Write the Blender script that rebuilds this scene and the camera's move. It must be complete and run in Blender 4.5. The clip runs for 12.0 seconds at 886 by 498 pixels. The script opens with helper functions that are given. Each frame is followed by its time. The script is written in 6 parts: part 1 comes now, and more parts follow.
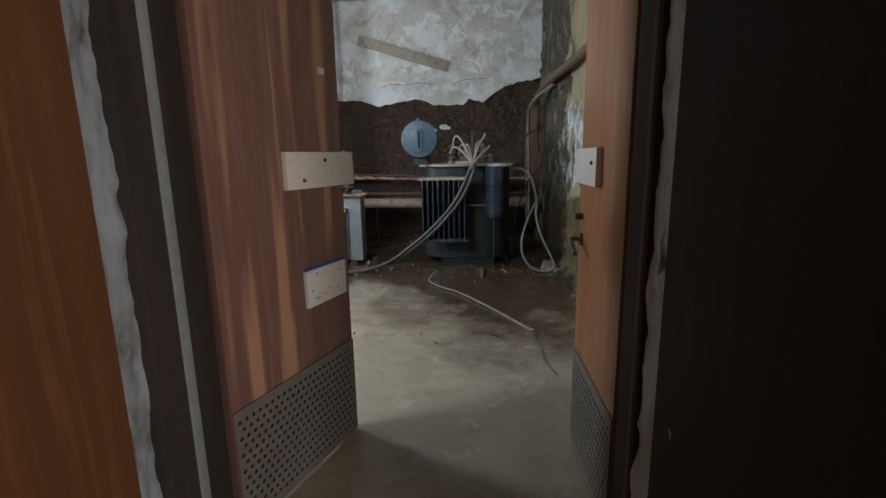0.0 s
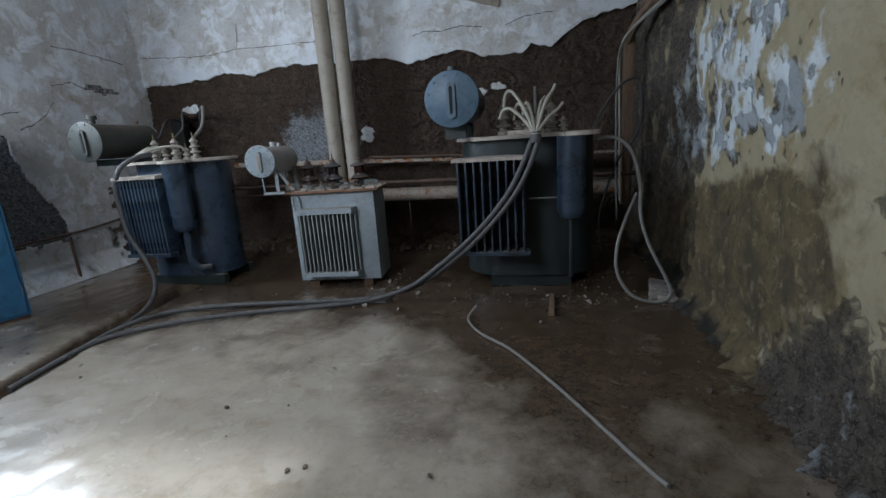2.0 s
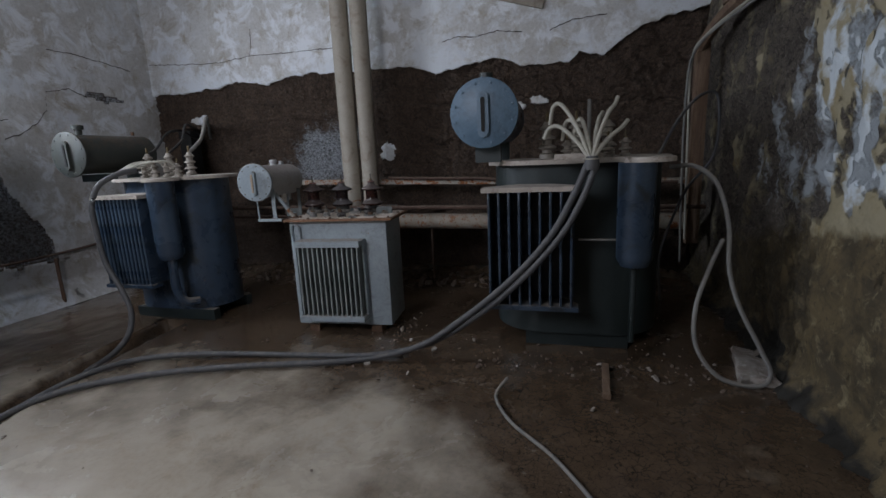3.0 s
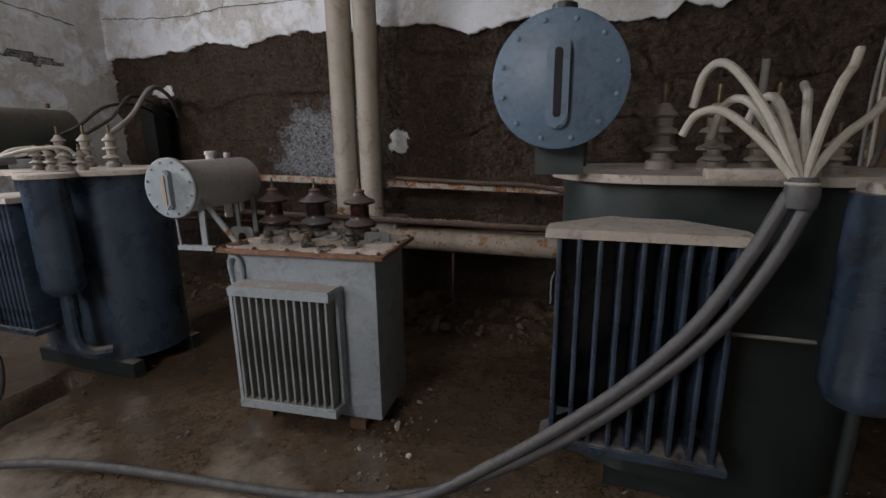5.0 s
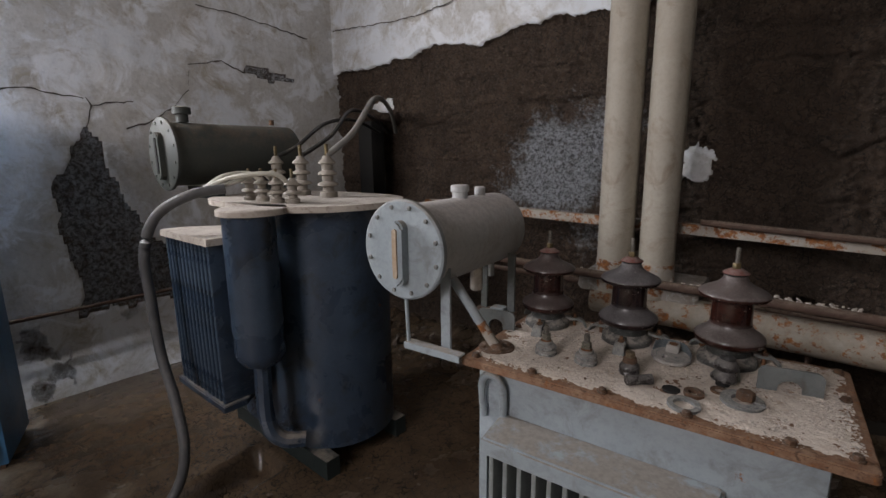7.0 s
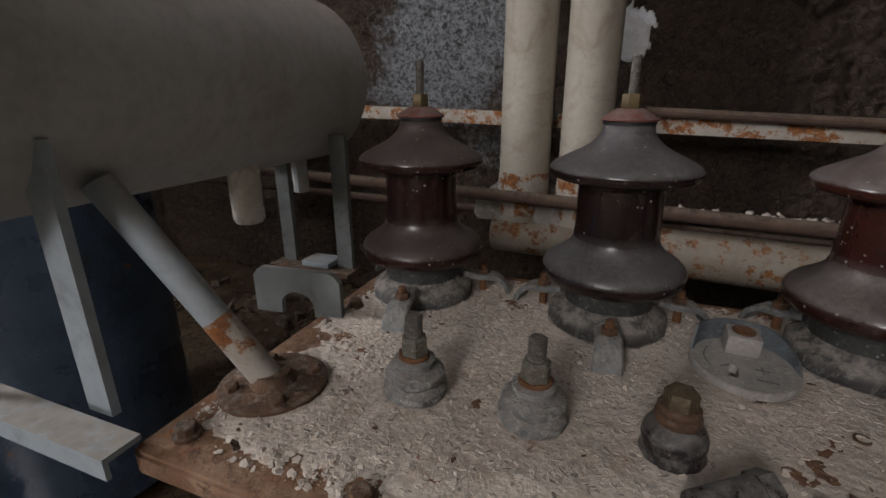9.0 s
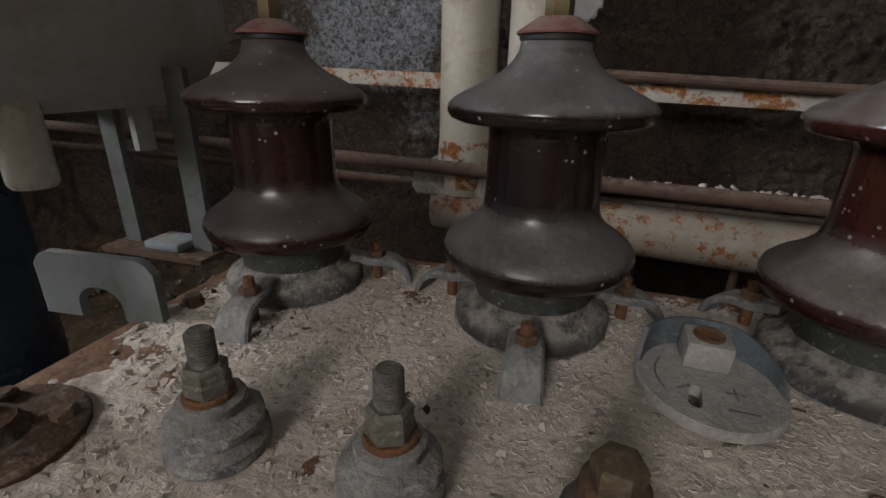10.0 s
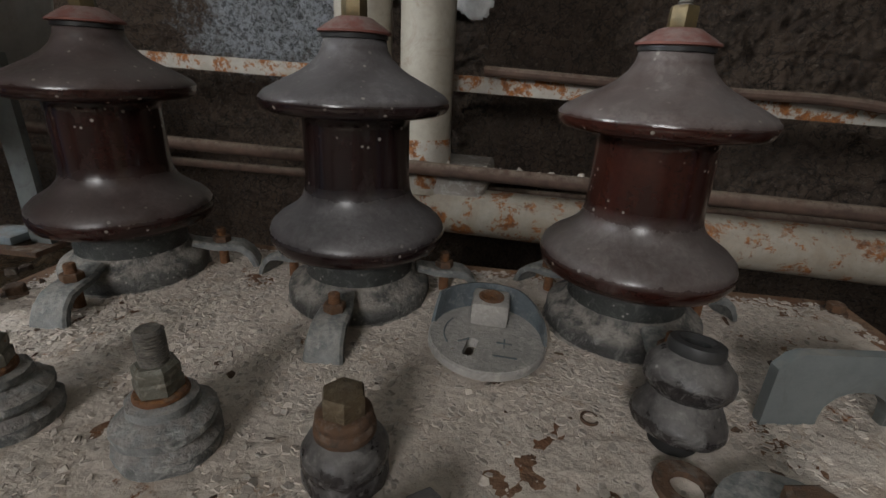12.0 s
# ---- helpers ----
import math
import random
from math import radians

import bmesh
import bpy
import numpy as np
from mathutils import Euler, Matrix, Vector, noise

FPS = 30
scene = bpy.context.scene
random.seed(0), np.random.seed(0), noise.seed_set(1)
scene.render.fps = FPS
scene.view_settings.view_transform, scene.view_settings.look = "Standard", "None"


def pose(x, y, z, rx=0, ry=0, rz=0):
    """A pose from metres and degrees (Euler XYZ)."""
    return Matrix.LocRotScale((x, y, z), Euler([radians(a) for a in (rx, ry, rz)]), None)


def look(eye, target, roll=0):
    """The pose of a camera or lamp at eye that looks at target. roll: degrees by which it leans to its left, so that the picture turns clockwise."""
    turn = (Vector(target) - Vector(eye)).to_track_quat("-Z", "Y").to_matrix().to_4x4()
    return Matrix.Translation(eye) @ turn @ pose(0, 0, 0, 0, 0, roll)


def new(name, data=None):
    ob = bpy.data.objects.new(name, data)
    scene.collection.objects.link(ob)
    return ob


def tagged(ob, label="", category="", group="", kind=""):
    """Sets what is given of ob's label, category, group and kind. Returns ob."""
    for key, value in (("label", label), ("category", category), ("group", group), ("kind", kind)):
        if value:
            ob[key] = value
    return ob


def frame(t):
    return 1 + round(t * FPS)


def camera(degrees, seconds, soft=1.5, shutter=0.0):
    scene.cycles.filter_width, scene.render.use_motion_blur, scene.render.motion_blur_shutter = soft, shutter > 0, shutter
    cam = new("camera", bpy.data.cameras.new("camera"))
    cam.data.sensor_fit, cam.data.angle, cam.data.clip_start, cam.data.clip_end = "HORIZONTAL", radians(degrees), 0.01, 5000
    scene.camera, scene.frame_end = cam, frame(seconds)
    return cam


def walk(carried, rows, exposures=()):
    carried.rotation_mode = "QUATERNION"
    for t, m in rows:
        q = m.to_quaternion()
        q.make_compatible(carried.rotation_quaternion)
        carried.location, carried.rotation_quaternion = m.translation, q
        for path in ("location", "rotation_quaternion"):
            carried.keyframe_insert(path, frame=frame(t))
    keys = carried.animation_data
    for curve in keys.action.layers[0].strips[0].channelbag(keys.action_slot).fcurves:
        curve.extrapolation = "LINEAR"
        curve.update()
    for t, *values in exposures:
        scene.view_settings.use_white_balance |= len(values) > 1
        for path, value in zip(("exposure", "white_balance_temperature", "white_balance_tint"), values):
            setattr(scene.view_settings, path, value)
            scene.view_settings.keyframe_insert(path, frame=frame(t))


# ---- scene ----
cam = camera(87.6, 12.0)
PATH = [
    (0, (0.905, 0.421, 1.309), (0.805, 2.381, 0.919), -1.0),
    (0.5, (0.966, 0.973, 1.274), (0.85, 2.916, 0.814), -1.7),
    (1, (1.0, 1.405, 1.269), (0.814, 3.335, 0.777), -1.3),
    (1.5, (0.987, 1.824, 1.279), (0.705, 3.739, 0.776), -2.7),
    (2, (0.972, 2.266, 1.252), (0.579, 4.169, 0.78), -3.9),
    (2.5, (0.93, 2.638, 1.261), (0.426, 4.518, 0.8), -3.9),
    (3, (0.855, 2.997, 1.293), (0.343, 4.887, 0.889), -2.6),
    (3.2, (0.835, 3.132, 1.331), (0.314, 5.019, 0.924), -2.2),
    (4.8, (0.585, 4.201, 1.329), (0.041, 6.069, 0.866), -0.2),
    (5, (0.503, 4.299, 1.345), (-0.107, 6.147, 0.886), -0.7),
    (5.5, (0.277, 4.555, 1.388), (-0.535, 6.338, 0.987), -1.0),
    (6, (0.015, 4.643, 1.443), (-0.988, 6.329, 1.055), -0.5),
    (6.5, (-0.258, 4.828, 1.414), (-1.446, 6.4, 1.071), -0.1),
    (6.7, (-0.346, 4.916, 1.411), (-1.617, 6.419, 1.058), -0.5),
    (8.3, (-0.731, 5.499, 1.213), (-1.668, 7.174, 0.651), 0.7),
    (8.5, (-0.76, 5.583, 1.198), (-1.655, 7.279, 0.63), 0.7),
    (9, (-0.809, 5.791, 1.13), (-1.637, 7.496, 0.492), -0.1),
    (9.5, (-0.804, 5.907, 1.085), (-1.536, 7.624, 0.366), 0.2),
    (10, (-0.796, 5.955, 1.078), (-1.455, 7.7, 0.354), 1.2),
    (10.5, (-0.778, 5.97, 1.08), (-1.366, 7.737, 0.349), 2.1),
    (11, (-0.75, 5.969, 1.079), (-1.255, 7.759, 0.344), 3.0),
    (11.5, (-0.72, 5.964, 1.08), (-1.146, 7.773, 0.342), 3.2),
    (12, (-0.692, 5.944, 1.082), (-1.065, 7.766, 0.346), 2.8),
]
EXPOSURES = [(0.0, -0.25, 6600, 8), (0.5, -0.2, 6450, 4), (1.0, -0.3, 6400, 10), (2.0, -0.48, 5950, 10), (3.0, -0.78, 6250, 16), (5.0, -0.55, 7050, 19), (6.5, -0.45, 7100, 20), (8.5, -0.46, 7150, 19), (12.0, -0.2, 6950, 12)]
walk(cam, [(t, look(eye, target, roll)) for t, eye, target, roll in PATH], EXPOSURES)

# ---- world, light ----
world = bpy.data.worlds.new("sky_world")
scene.world = world
world.use_nodes = True
wn = world.node_tree.nodes
sky = wn.new("ShaderNodeTexSky")
sky.sky_type, sky.sun_disc = "NISHITA", False
sky.sun_elevation, sky.sun_rotation = radians(56), radians(194)
world.node_tree.links.new(sky.outputs[0], wn["Background"].inputs[0])
wn["Background"].inputs[1].default_value = 0.1


def window_light(name, m, sx, sy, watts, colour):
    """Daylight entering at a window opening."""
    d = bpy.data.lights.new(name, "AREA")
    d.shape, d.size, d.size_y, d.energy, d.color = "RECTANGLE", sx, sy, watts, colour
    ob = new(name, d)
    ob.matrix_world = m
    return ob


window_light("daylight_left_window", look((-4.0, 4.92, 2.33), (0, 4.7, 0.9)), 0.72, 0.9, 150, (0.84, 0.93, 1.0))
window_light("daylight_hall_door", look((3.19, -1.5, 1.1), (0.3, 1.4, 1.2)), 0.86, 1.95, 95, (1.0, 0.95, 0.88))
window_light("daylight_front_window", look((-1.2, 1.83, 2.75), (-1.9, 5.8, 1.1)), 1.26, 1.3, 122, (0.92, 0.96, 1.0))

# hazy sun falling through the front window onto the floor
sun = bpy.data.lights.new("sun", "SUN")
sun.energy, sun.angle, sun.color = 5.0, radians(4), (0.90, 0.95, 1.0)
new("sun", sun).matrix_world = look((-1.17, 1.62, 2.72), (-0.64, 3.46, 0.0))

# ---- materials ----


def mat(name, cols, scale=6.0, rough=(0.5, 0.8), metal=0.0, bump=0.15, dust=0.0, rust=0.0, fine=60.0,
        dust_col=(0.30, 0.26, 0.22), stretch=(1, 1, 1), spots=0.0, bump_scale=None, coat=0.0):
    """A procedural surface: two colours mixed by coarse noise, fine grain, optional rust patches and settled dust."""
    m = bpy.data.materials.new(name)
    m.use_nodes = True
    n, l = m.node_tree.nodes, m.node_tree.links
    bs = n["Principled BSDF"]
    tc = n.new("ShaderNodeTexCoord")
    mp = n.new("ShaderNodeMapping")
    mp.inputs["Scale"].default_value = stretch
    l.new(tc.outputs["Object"], mp.inputs["Vector"])
    vec = mp.outputs[0]

    def tex(s, detail=6, rou=0.6, dist=0.0):
        t = n.new("ShaderNodeTexNoise")
        t.inputs["Scale"].default_value, t.inputs["Detail"].default_value = s, detail
        t.inputs["Roughness"].default_value, t.inputs["Distortion"].default_value = rou, dist
        l.new(vec, t.inputs["Vector"])
        return t.outputs["Fac"]

    def ramp(src, lo, hi):
        r = n.new("ShaderNodeMapRange")
        r.inputs["From Min"].default_value, r.inputs["From Max"].default_value = lo, hi
        l.new(src, r.inputs["Value"])
        return r.outputs[0]

    def mix(fac, a, b):
        x = n.new("ShaderNodeMix")
        x.data_type = "RGBA"
        if isinstance(fac, float):
            x.inputs["Factor"].default_value = fac
        else:
            l.new(fac, x.inputs["Factor"])
        for sock, c in ((x.inputs["A"], a), (x.inputs["B"], b)):
            if isinstance(c, tuple):
                sock.default_value = (*c, 1)
            else:
                l.new(c, sock)
        return x.outputs["Result"]

    def times(a, b):
        x = n.new("ShaderNodeMath")
        x.operation = "MULTIPLY"
        for k, v in enumerate((a, b)):
            if isinstance(v, float):
                x.inputs[k].default_value = v
            else:
                l.new(v, x.inputs[k])
        return x.outputs[0]

    coarse, grain = tex(scale, 6, 0.65, 0.4), tex(fine, 5, 0.7)
    col = mix(ramp(coarse, 0.36, 0.64), cols[0], cols[1])
    if len(cols) > 2:
        col = mix(ramp(tex(scale * 2.7, 7, 0.7, 0.8), 0.52, 0.66), col, cols[2])
    dark = tuple(c * 0.6 for c in cols[0])
    col = mix(times(ramp(grain, 0.45, 0.75), 0.45), col, dark)
    if spots:
        sp = n.new("ShaderNodeTexVoronoi")
        sp.inputs["Scale"].default_value = 170.0
        l.new(vec, sp.inputs["Vector"])
        col = mix(times(ramp(sp.outputs["Distance"], 0.22, 0.1), times(ramp(coarse, 0.45, 0.6), spots)), col, (0.55, 0.52, 0.48))
    rf = ramp(grain, 0.3, 0.7)
    rr = n.new("ShaderNodeMapRange")
    rr.inputs["To Min"].default_value, rr.inputs["To Max"].default_value = rough
    l.new(ramp(coarse, 0.35, 0.65), rr.inputs["Value"])
    roughness, metallic = rr.outputs[0], None
    if rust:
        rm = ramp(tex(scale * 1.3 + 3, 9, 0.78, 0.15), 0.66 - 0.2 * rust, 0.71 - 0.2 * rust)
        col = mix(rm, col, mix(ramp(grain, 0.4, 0.65), (0.29, 0.105, 0.026), (0.105, 0.04, 0.018)))
        rx = n.new("ShaderNodeMix")
        rx.inputs["B"].default_value = 0.9
        l.new(rm, rx.inputs["Factor"])
        l.new(roughness, rx.inputs["A"])
        roughness = rx.outputs["Result"]
    if dust:
        g = n.new("ShaderNodeNewGeometry")
        sx = n.new("ShaderNodeSeparateXYZ")
        l.new(g.outputs["Normal"], sx.inputs[0])
        up = times(ramp(sx.outputs["Z"], 0.12, 0.8), ramp(tex(scale * 2 + 8, 6, 0.7), 0.62 - 0.4 * dust, 0.78 - 0.4 * dust))
        col = mix(times(up, min(1.0, 0.5 + dust * 0.5)), col, mix(ramp(grain, 0.35, 0.65), dust_col, tuple(c * 0.72 for c in dust_col)))
        rx = n.new("ShaderNodeMix")
        rx.inputs["B"].default_value = 0.95
        l.new(up, rx.inputs["Factor"])
        l.new(roughness, rx.inputs["A"])
        roughness = rx.outputs["Result"]
    l.new(col, bs.inputs["Base Color"])
    l.new(roughness, bs.inputs["Roughness"])
    bs.inputs["Metallic"].default_value = metal
    bs.inputs["Coat Weight"].default_value = coat
    if bump:
        bt = n.new("ShaderNodeBump")
        bt.inputs["Strength"].default_value, bt.inputs["Distance"].default_value = bump, 0.01
        l.new(tex(bump_scale or fine * 0.7, 7, 0.65), bt.inputs["Height"])
        l.new(bt.outputs[0], bs.inputs["Normal"])
    return m


def wall_mat(name, base, second, over, crumble, base_rough=0.85, bump=0.5, crumbly=0.0, edge=(0.62, 0.74), damp=None, ragged=0.35):
    """Masonry whose attribute 'strip' says where paint has gone (0 paint, 1 bare) and 'salt' where white salts bloom."""
    m = mat(name, base, scale=1.6, rough=(base_rough - 0.1, base_rough), bump=bump, fine=38)
    n, l = m.node_tree.nodes, m.node_tree.links
    bs = n["Principled BSDF"]
    painted = bs.inputs["Base Color"].links[0].from_socket
    tc = n.new("ShaderNodeTexCoord")

    def tex(s, d=7, r=0.68, dist=0.5):
        t = n.new("ShaderNodeTexNoise")
        t.inputs["Scale"].default_value, t.inputs["Detail"].default_value = s, d
        t.inputs["Roughness"].default_value, t.inputs["Distortion"].default_value = r, dist
        l.new(tc.outputs["Object"], t.inputs["Vector"])
        return t.outputs["Fac"]

    def ramp(src, lo, hi):
        r = n.new("ShaderNodeMapRange")
        r.inputs["From Min"].default_value, r.inputs["From Max"].default_value = lo, hi
        l.new(src, r.inputs["Value"])
        return r.outputs[0]

    def mix(fac, a, b):
        x = n.new("ShaderNodeMix")
        x.data_type = "RGBA"
        l.new(fac, x.inputs["Factor"])
        for sock, c in ((x.inputs["A"], a), (x.inputs["B"], b)):
            if isinstance(c, tuple):
                sock.default_value = (*c, 1)
            else:
                l.new(c, sock)
        return x.outputs["Result"]

    def add(a, b, k):
        x = n.new("ShaderNodeMath")
        x.operation = "MULTIPLY_ADD"
        l.new(b, x.inputs[0])
        x.inputs[1].default_value = k
        l.new(a, x.inputs[2])
        return x.outputs[0]

    def attr(a):
        x = n.new("ShaderNodeAttribute")
        x.attribute_name = a
        return x.outputs["Fac"]

    painted = mix(ramp(tex(4.2), 0.5, 0.6), painted, second)
    bare = mix(ramp(tex(9.0), 0.4, 0.62), crumble[0], crumble[1])
    bare = mix(ramp(tex(62.0, 6, 0.75), 0.55, 0.68), bare, crumble[2])
    bare = mix(ramp(tex(38.0, 7, 0.75), 0.56, 0.66), bare, tuple(c * 0.35 for c in crumble[1]))
    clods, bend, bent = n.new("ShaderNodeTexVoronoi"), n.new("ShaderNodeTexNoise"), n.new("ShaderNodeMix")
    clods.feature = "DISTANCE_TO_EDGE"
    clods.inputs["Scale"].default_value = 26.0
    bend.inputs["Scale"].default_value, bend.inputs["Detail"].default_value = 17.0, 5.0
    bent.data_type = "VECTOR"
    bent.inputs["Factor"].default_value = 0.09
    l.new(tc.outputs["Object"], bend.inputs["Vector"])
    l.new(tc.outputs["Object"], bent.inputs["A"])
    l.new(bend.outputs["Color"], bent.inputs["B"])
    l.new(bent.outputs["Result"], clods.inputs["Vector"])
    # occlusion in the gaps between clods, painted into the bare colour
    crevice_shade = ramp(add(clods.outputs["Distance"], tex(12.0), 0.25), 0.20, 0.10)
    bare = mix(crevice_shade, bare, tuple(c * 0.28 for c in crumble[1]))
    strip = ramp(add(attr("strip"), tex(14.0), ragged), *edge)
    col = mix(strip, painted, bare)
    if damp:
        neg_salt = n.new("ShaderNodeMath")
        neg_salt.operation = "MULTIPLY"
        neg_salt.inputs[1].default_value = -1.0
        l.new(attr("salt"), neg_salt.inputs[0])
        wf = ramp(add(neg_salt.outputs[0], tex(6.0), 0.7), 0.55, 0.85)
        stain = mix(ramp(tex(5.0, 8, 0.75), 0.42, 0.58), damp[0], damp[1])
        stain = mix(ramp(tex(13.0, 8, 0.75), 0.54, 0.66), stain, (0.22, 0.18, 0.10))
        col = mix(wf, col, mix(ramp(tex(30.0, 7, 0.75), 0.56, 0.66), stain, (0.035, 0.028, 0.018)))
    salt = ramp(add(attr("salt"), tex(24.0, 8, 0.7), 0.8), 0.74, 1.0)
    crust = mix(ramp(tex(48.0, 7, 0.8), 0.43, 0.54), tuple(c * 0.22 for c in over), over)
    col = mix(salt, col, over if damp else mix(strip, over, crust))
    # near-black where salt is far below zero
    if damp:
        col = mix(ramp(add(neg_salt.outputs[0], tex(9.0), 0.9), 1.75, 2.1), col, (0.016, 0.014, 0.010))
    l.new(col, bs.inputs["Base Color"])
    if crumbly:
        old = bs.inputs["Normal"].links[0].from_socket
        lump = n.new("ShaderNodeTexNoise")
        lump.inputs["Scale"].default_value, lump.inputs["Detail"].default_value = 32.0, 8.0
        lump.inputs["Roughness"].default_value, lump.inputs["Distortion"].default_value = 0.8, 0.1
        l.new(tc.outputs["Object"], lump.inputs["Vector"])
        hgt = n.new("ShaderNodeMath")
        hgt.operation = "MULTIPLY"
        l.new(lump.outputs["Fac"], hgt.inputs[0])
        l.new(strip, hgt.inputs[1])
        b2 = n.new("ShaderNodeBump")
        b2.inputs["Strength"].default_value, b2.inputs["Distance"].default_value = crumbly, 0.075
        l.new(hgt.outputs[0], b2.inputs["Height"])
        l.new(old, b2.inputs["Normal"])
        l.new(b2.outputs[0], bs.inputs["Normal"])
    return m


M = {}
M["plaster"] = wall_mat("plaster_grey_white", [(0.47, 0.455, 0.43), (0.62, 0.62, 0.62), (0.40, 0.36, 0.30)], (0.72, 0.74, 0.77), (0.66, 0.69, 0.73),
                        [(0.165, 0.108, 0.074), (0.095, 0.062, 0.043), (0.29, 0.225, 0.175)], crumbly=1.0)
M["right"] = wall_mat("paint_ochre_peeling", [(0.30, 0.255, 0.155), (0.34, 0.305, 0.215), (0.235, 0.18, 0.085)], (0.31, 0.27, 0.18), (0.54, 0.59, 0.63),
                      [(0.165, 0.138, 0.112), (0.088, 0.073, 0.060), (0.32, 0.29, 0.26)], crumbly=0.8, damp=[(0.125, 0.092, 0.045), (0.060, 0.046, 0.026)], ragged=0.9, edge=(0.80, 1.0))
M["floor"] = wall_mat("concrete_floor_worn", [(0.37, 0.318, 0.25), (0.42, 0.37, 0.30), (0.31, 0.255, 0.19)], (0.40, 0.35, 0.28), (0.40, 0.37, 0.32),
                      [(0.078, 0.052, 0.033), (0.116, 0.079, 0.050), (0.046, 0.033, 0.023)], 0.30, bump=0.06, edge=(0.45, 1.05))
M["floor"].node_tree.nodes["Principled BSDF"].inputs["Coat Weight"].default_value = 0.6
M["floor"].node_tree.nodes["Principled BSDF"].inputs["Coat Roughness"].default_value = 0.27
# unseen passage shell and wall cores; dimness is put into this near-black colour
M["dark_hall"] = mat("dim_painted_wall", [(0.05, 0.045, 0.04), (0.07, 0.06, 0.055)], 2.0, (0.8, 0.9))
M["ceiling"] = mat("whitewash", [(0.30, 0.30, 0.285), (0.22, 0.22, 0.205)], 1.2, (0.85, 0.95))
M["blue"] = mat("blue_grey_enamel", [(0.024, 0.039, 0.064), (0.042, 0.067, 0.102), (0.020, 0.025, 0.030)], 3.0, (0.22, 0.4), 0.0, 0.06, dust=0.55, rust=0.06, spots=0.35)
M["dark_green"] = mat("dark_green_enamel", [(0.013, 0.020, 0.020), (0.021, 0.030, 0.031)], 3.0, (0.35, 0.55), 0.0, 0.06, dust=0.5)
M["disc_blue"] = mat("blue_disc_enamel", [(0.078, 0.135, 0.195), (0.10, 0.165, 0.235), (0.06, 0.10, 0.145)], 5.0, (0.4, 0.55), 0.0, 0.05, dust=0.3, rust=0.03, spots=0.4)
M["grey"] = mat("light_grey_enamel", [(0.26, 0.305, 0.335), (0.31, 0.355, 0.385), (0.20, 0.22, 0.23)], 4.0, (0.4, 0.6), 0.0, 0.06, dust=0.7, rust=0.12)
M["grey_fin"] = mat("grey_fin_enamel", [(0.17, 0.19, 0.19), (0.24, 0.26, 0.26)], 6.0, (0.5, 0.7), 0.0, 0.06, dust=0.5)
M["cons_grey"] = mat("dusty_grey_barrel", [(0.41, 0.42, 0.425), (0.45, 0.455, 0.455), (0.36, 0.335, 0.32)], 4.0, (0.45, 0.7), 0.0, 0.06, dust=0.85, rust=0.03, dust_col=(0.52, 0.475, 0.455))
M["olive"] = mat("dark_olive_barrel", [(0.032, 0.038, 0.035), (0.05, 0.052, 0.043)], 4.0, (0.5, 0.7), 0.0, 0.06, dust=0.55, dust_col=(0.14, 0.11, 0.085))
M["plate"] = mat("dusty_rusty_plate", [(0.62, 0.54, 0.47), (0.55, 0.475, 0.41), (0.46, 0.365, 0.29)], 16.0, (0.9, 0.97), 0.0, 0.45, rust=0.2, fine=190, bump_scale=160)
M["lid"] = mat("dusty_lid", [(0.47, 0.42, 0.37), (0.38, 0.335, 0.295), (0.22, 0.18, 0.15)], 8.0, (0.9, 0.97), 0.0, 0.3, fine=120)


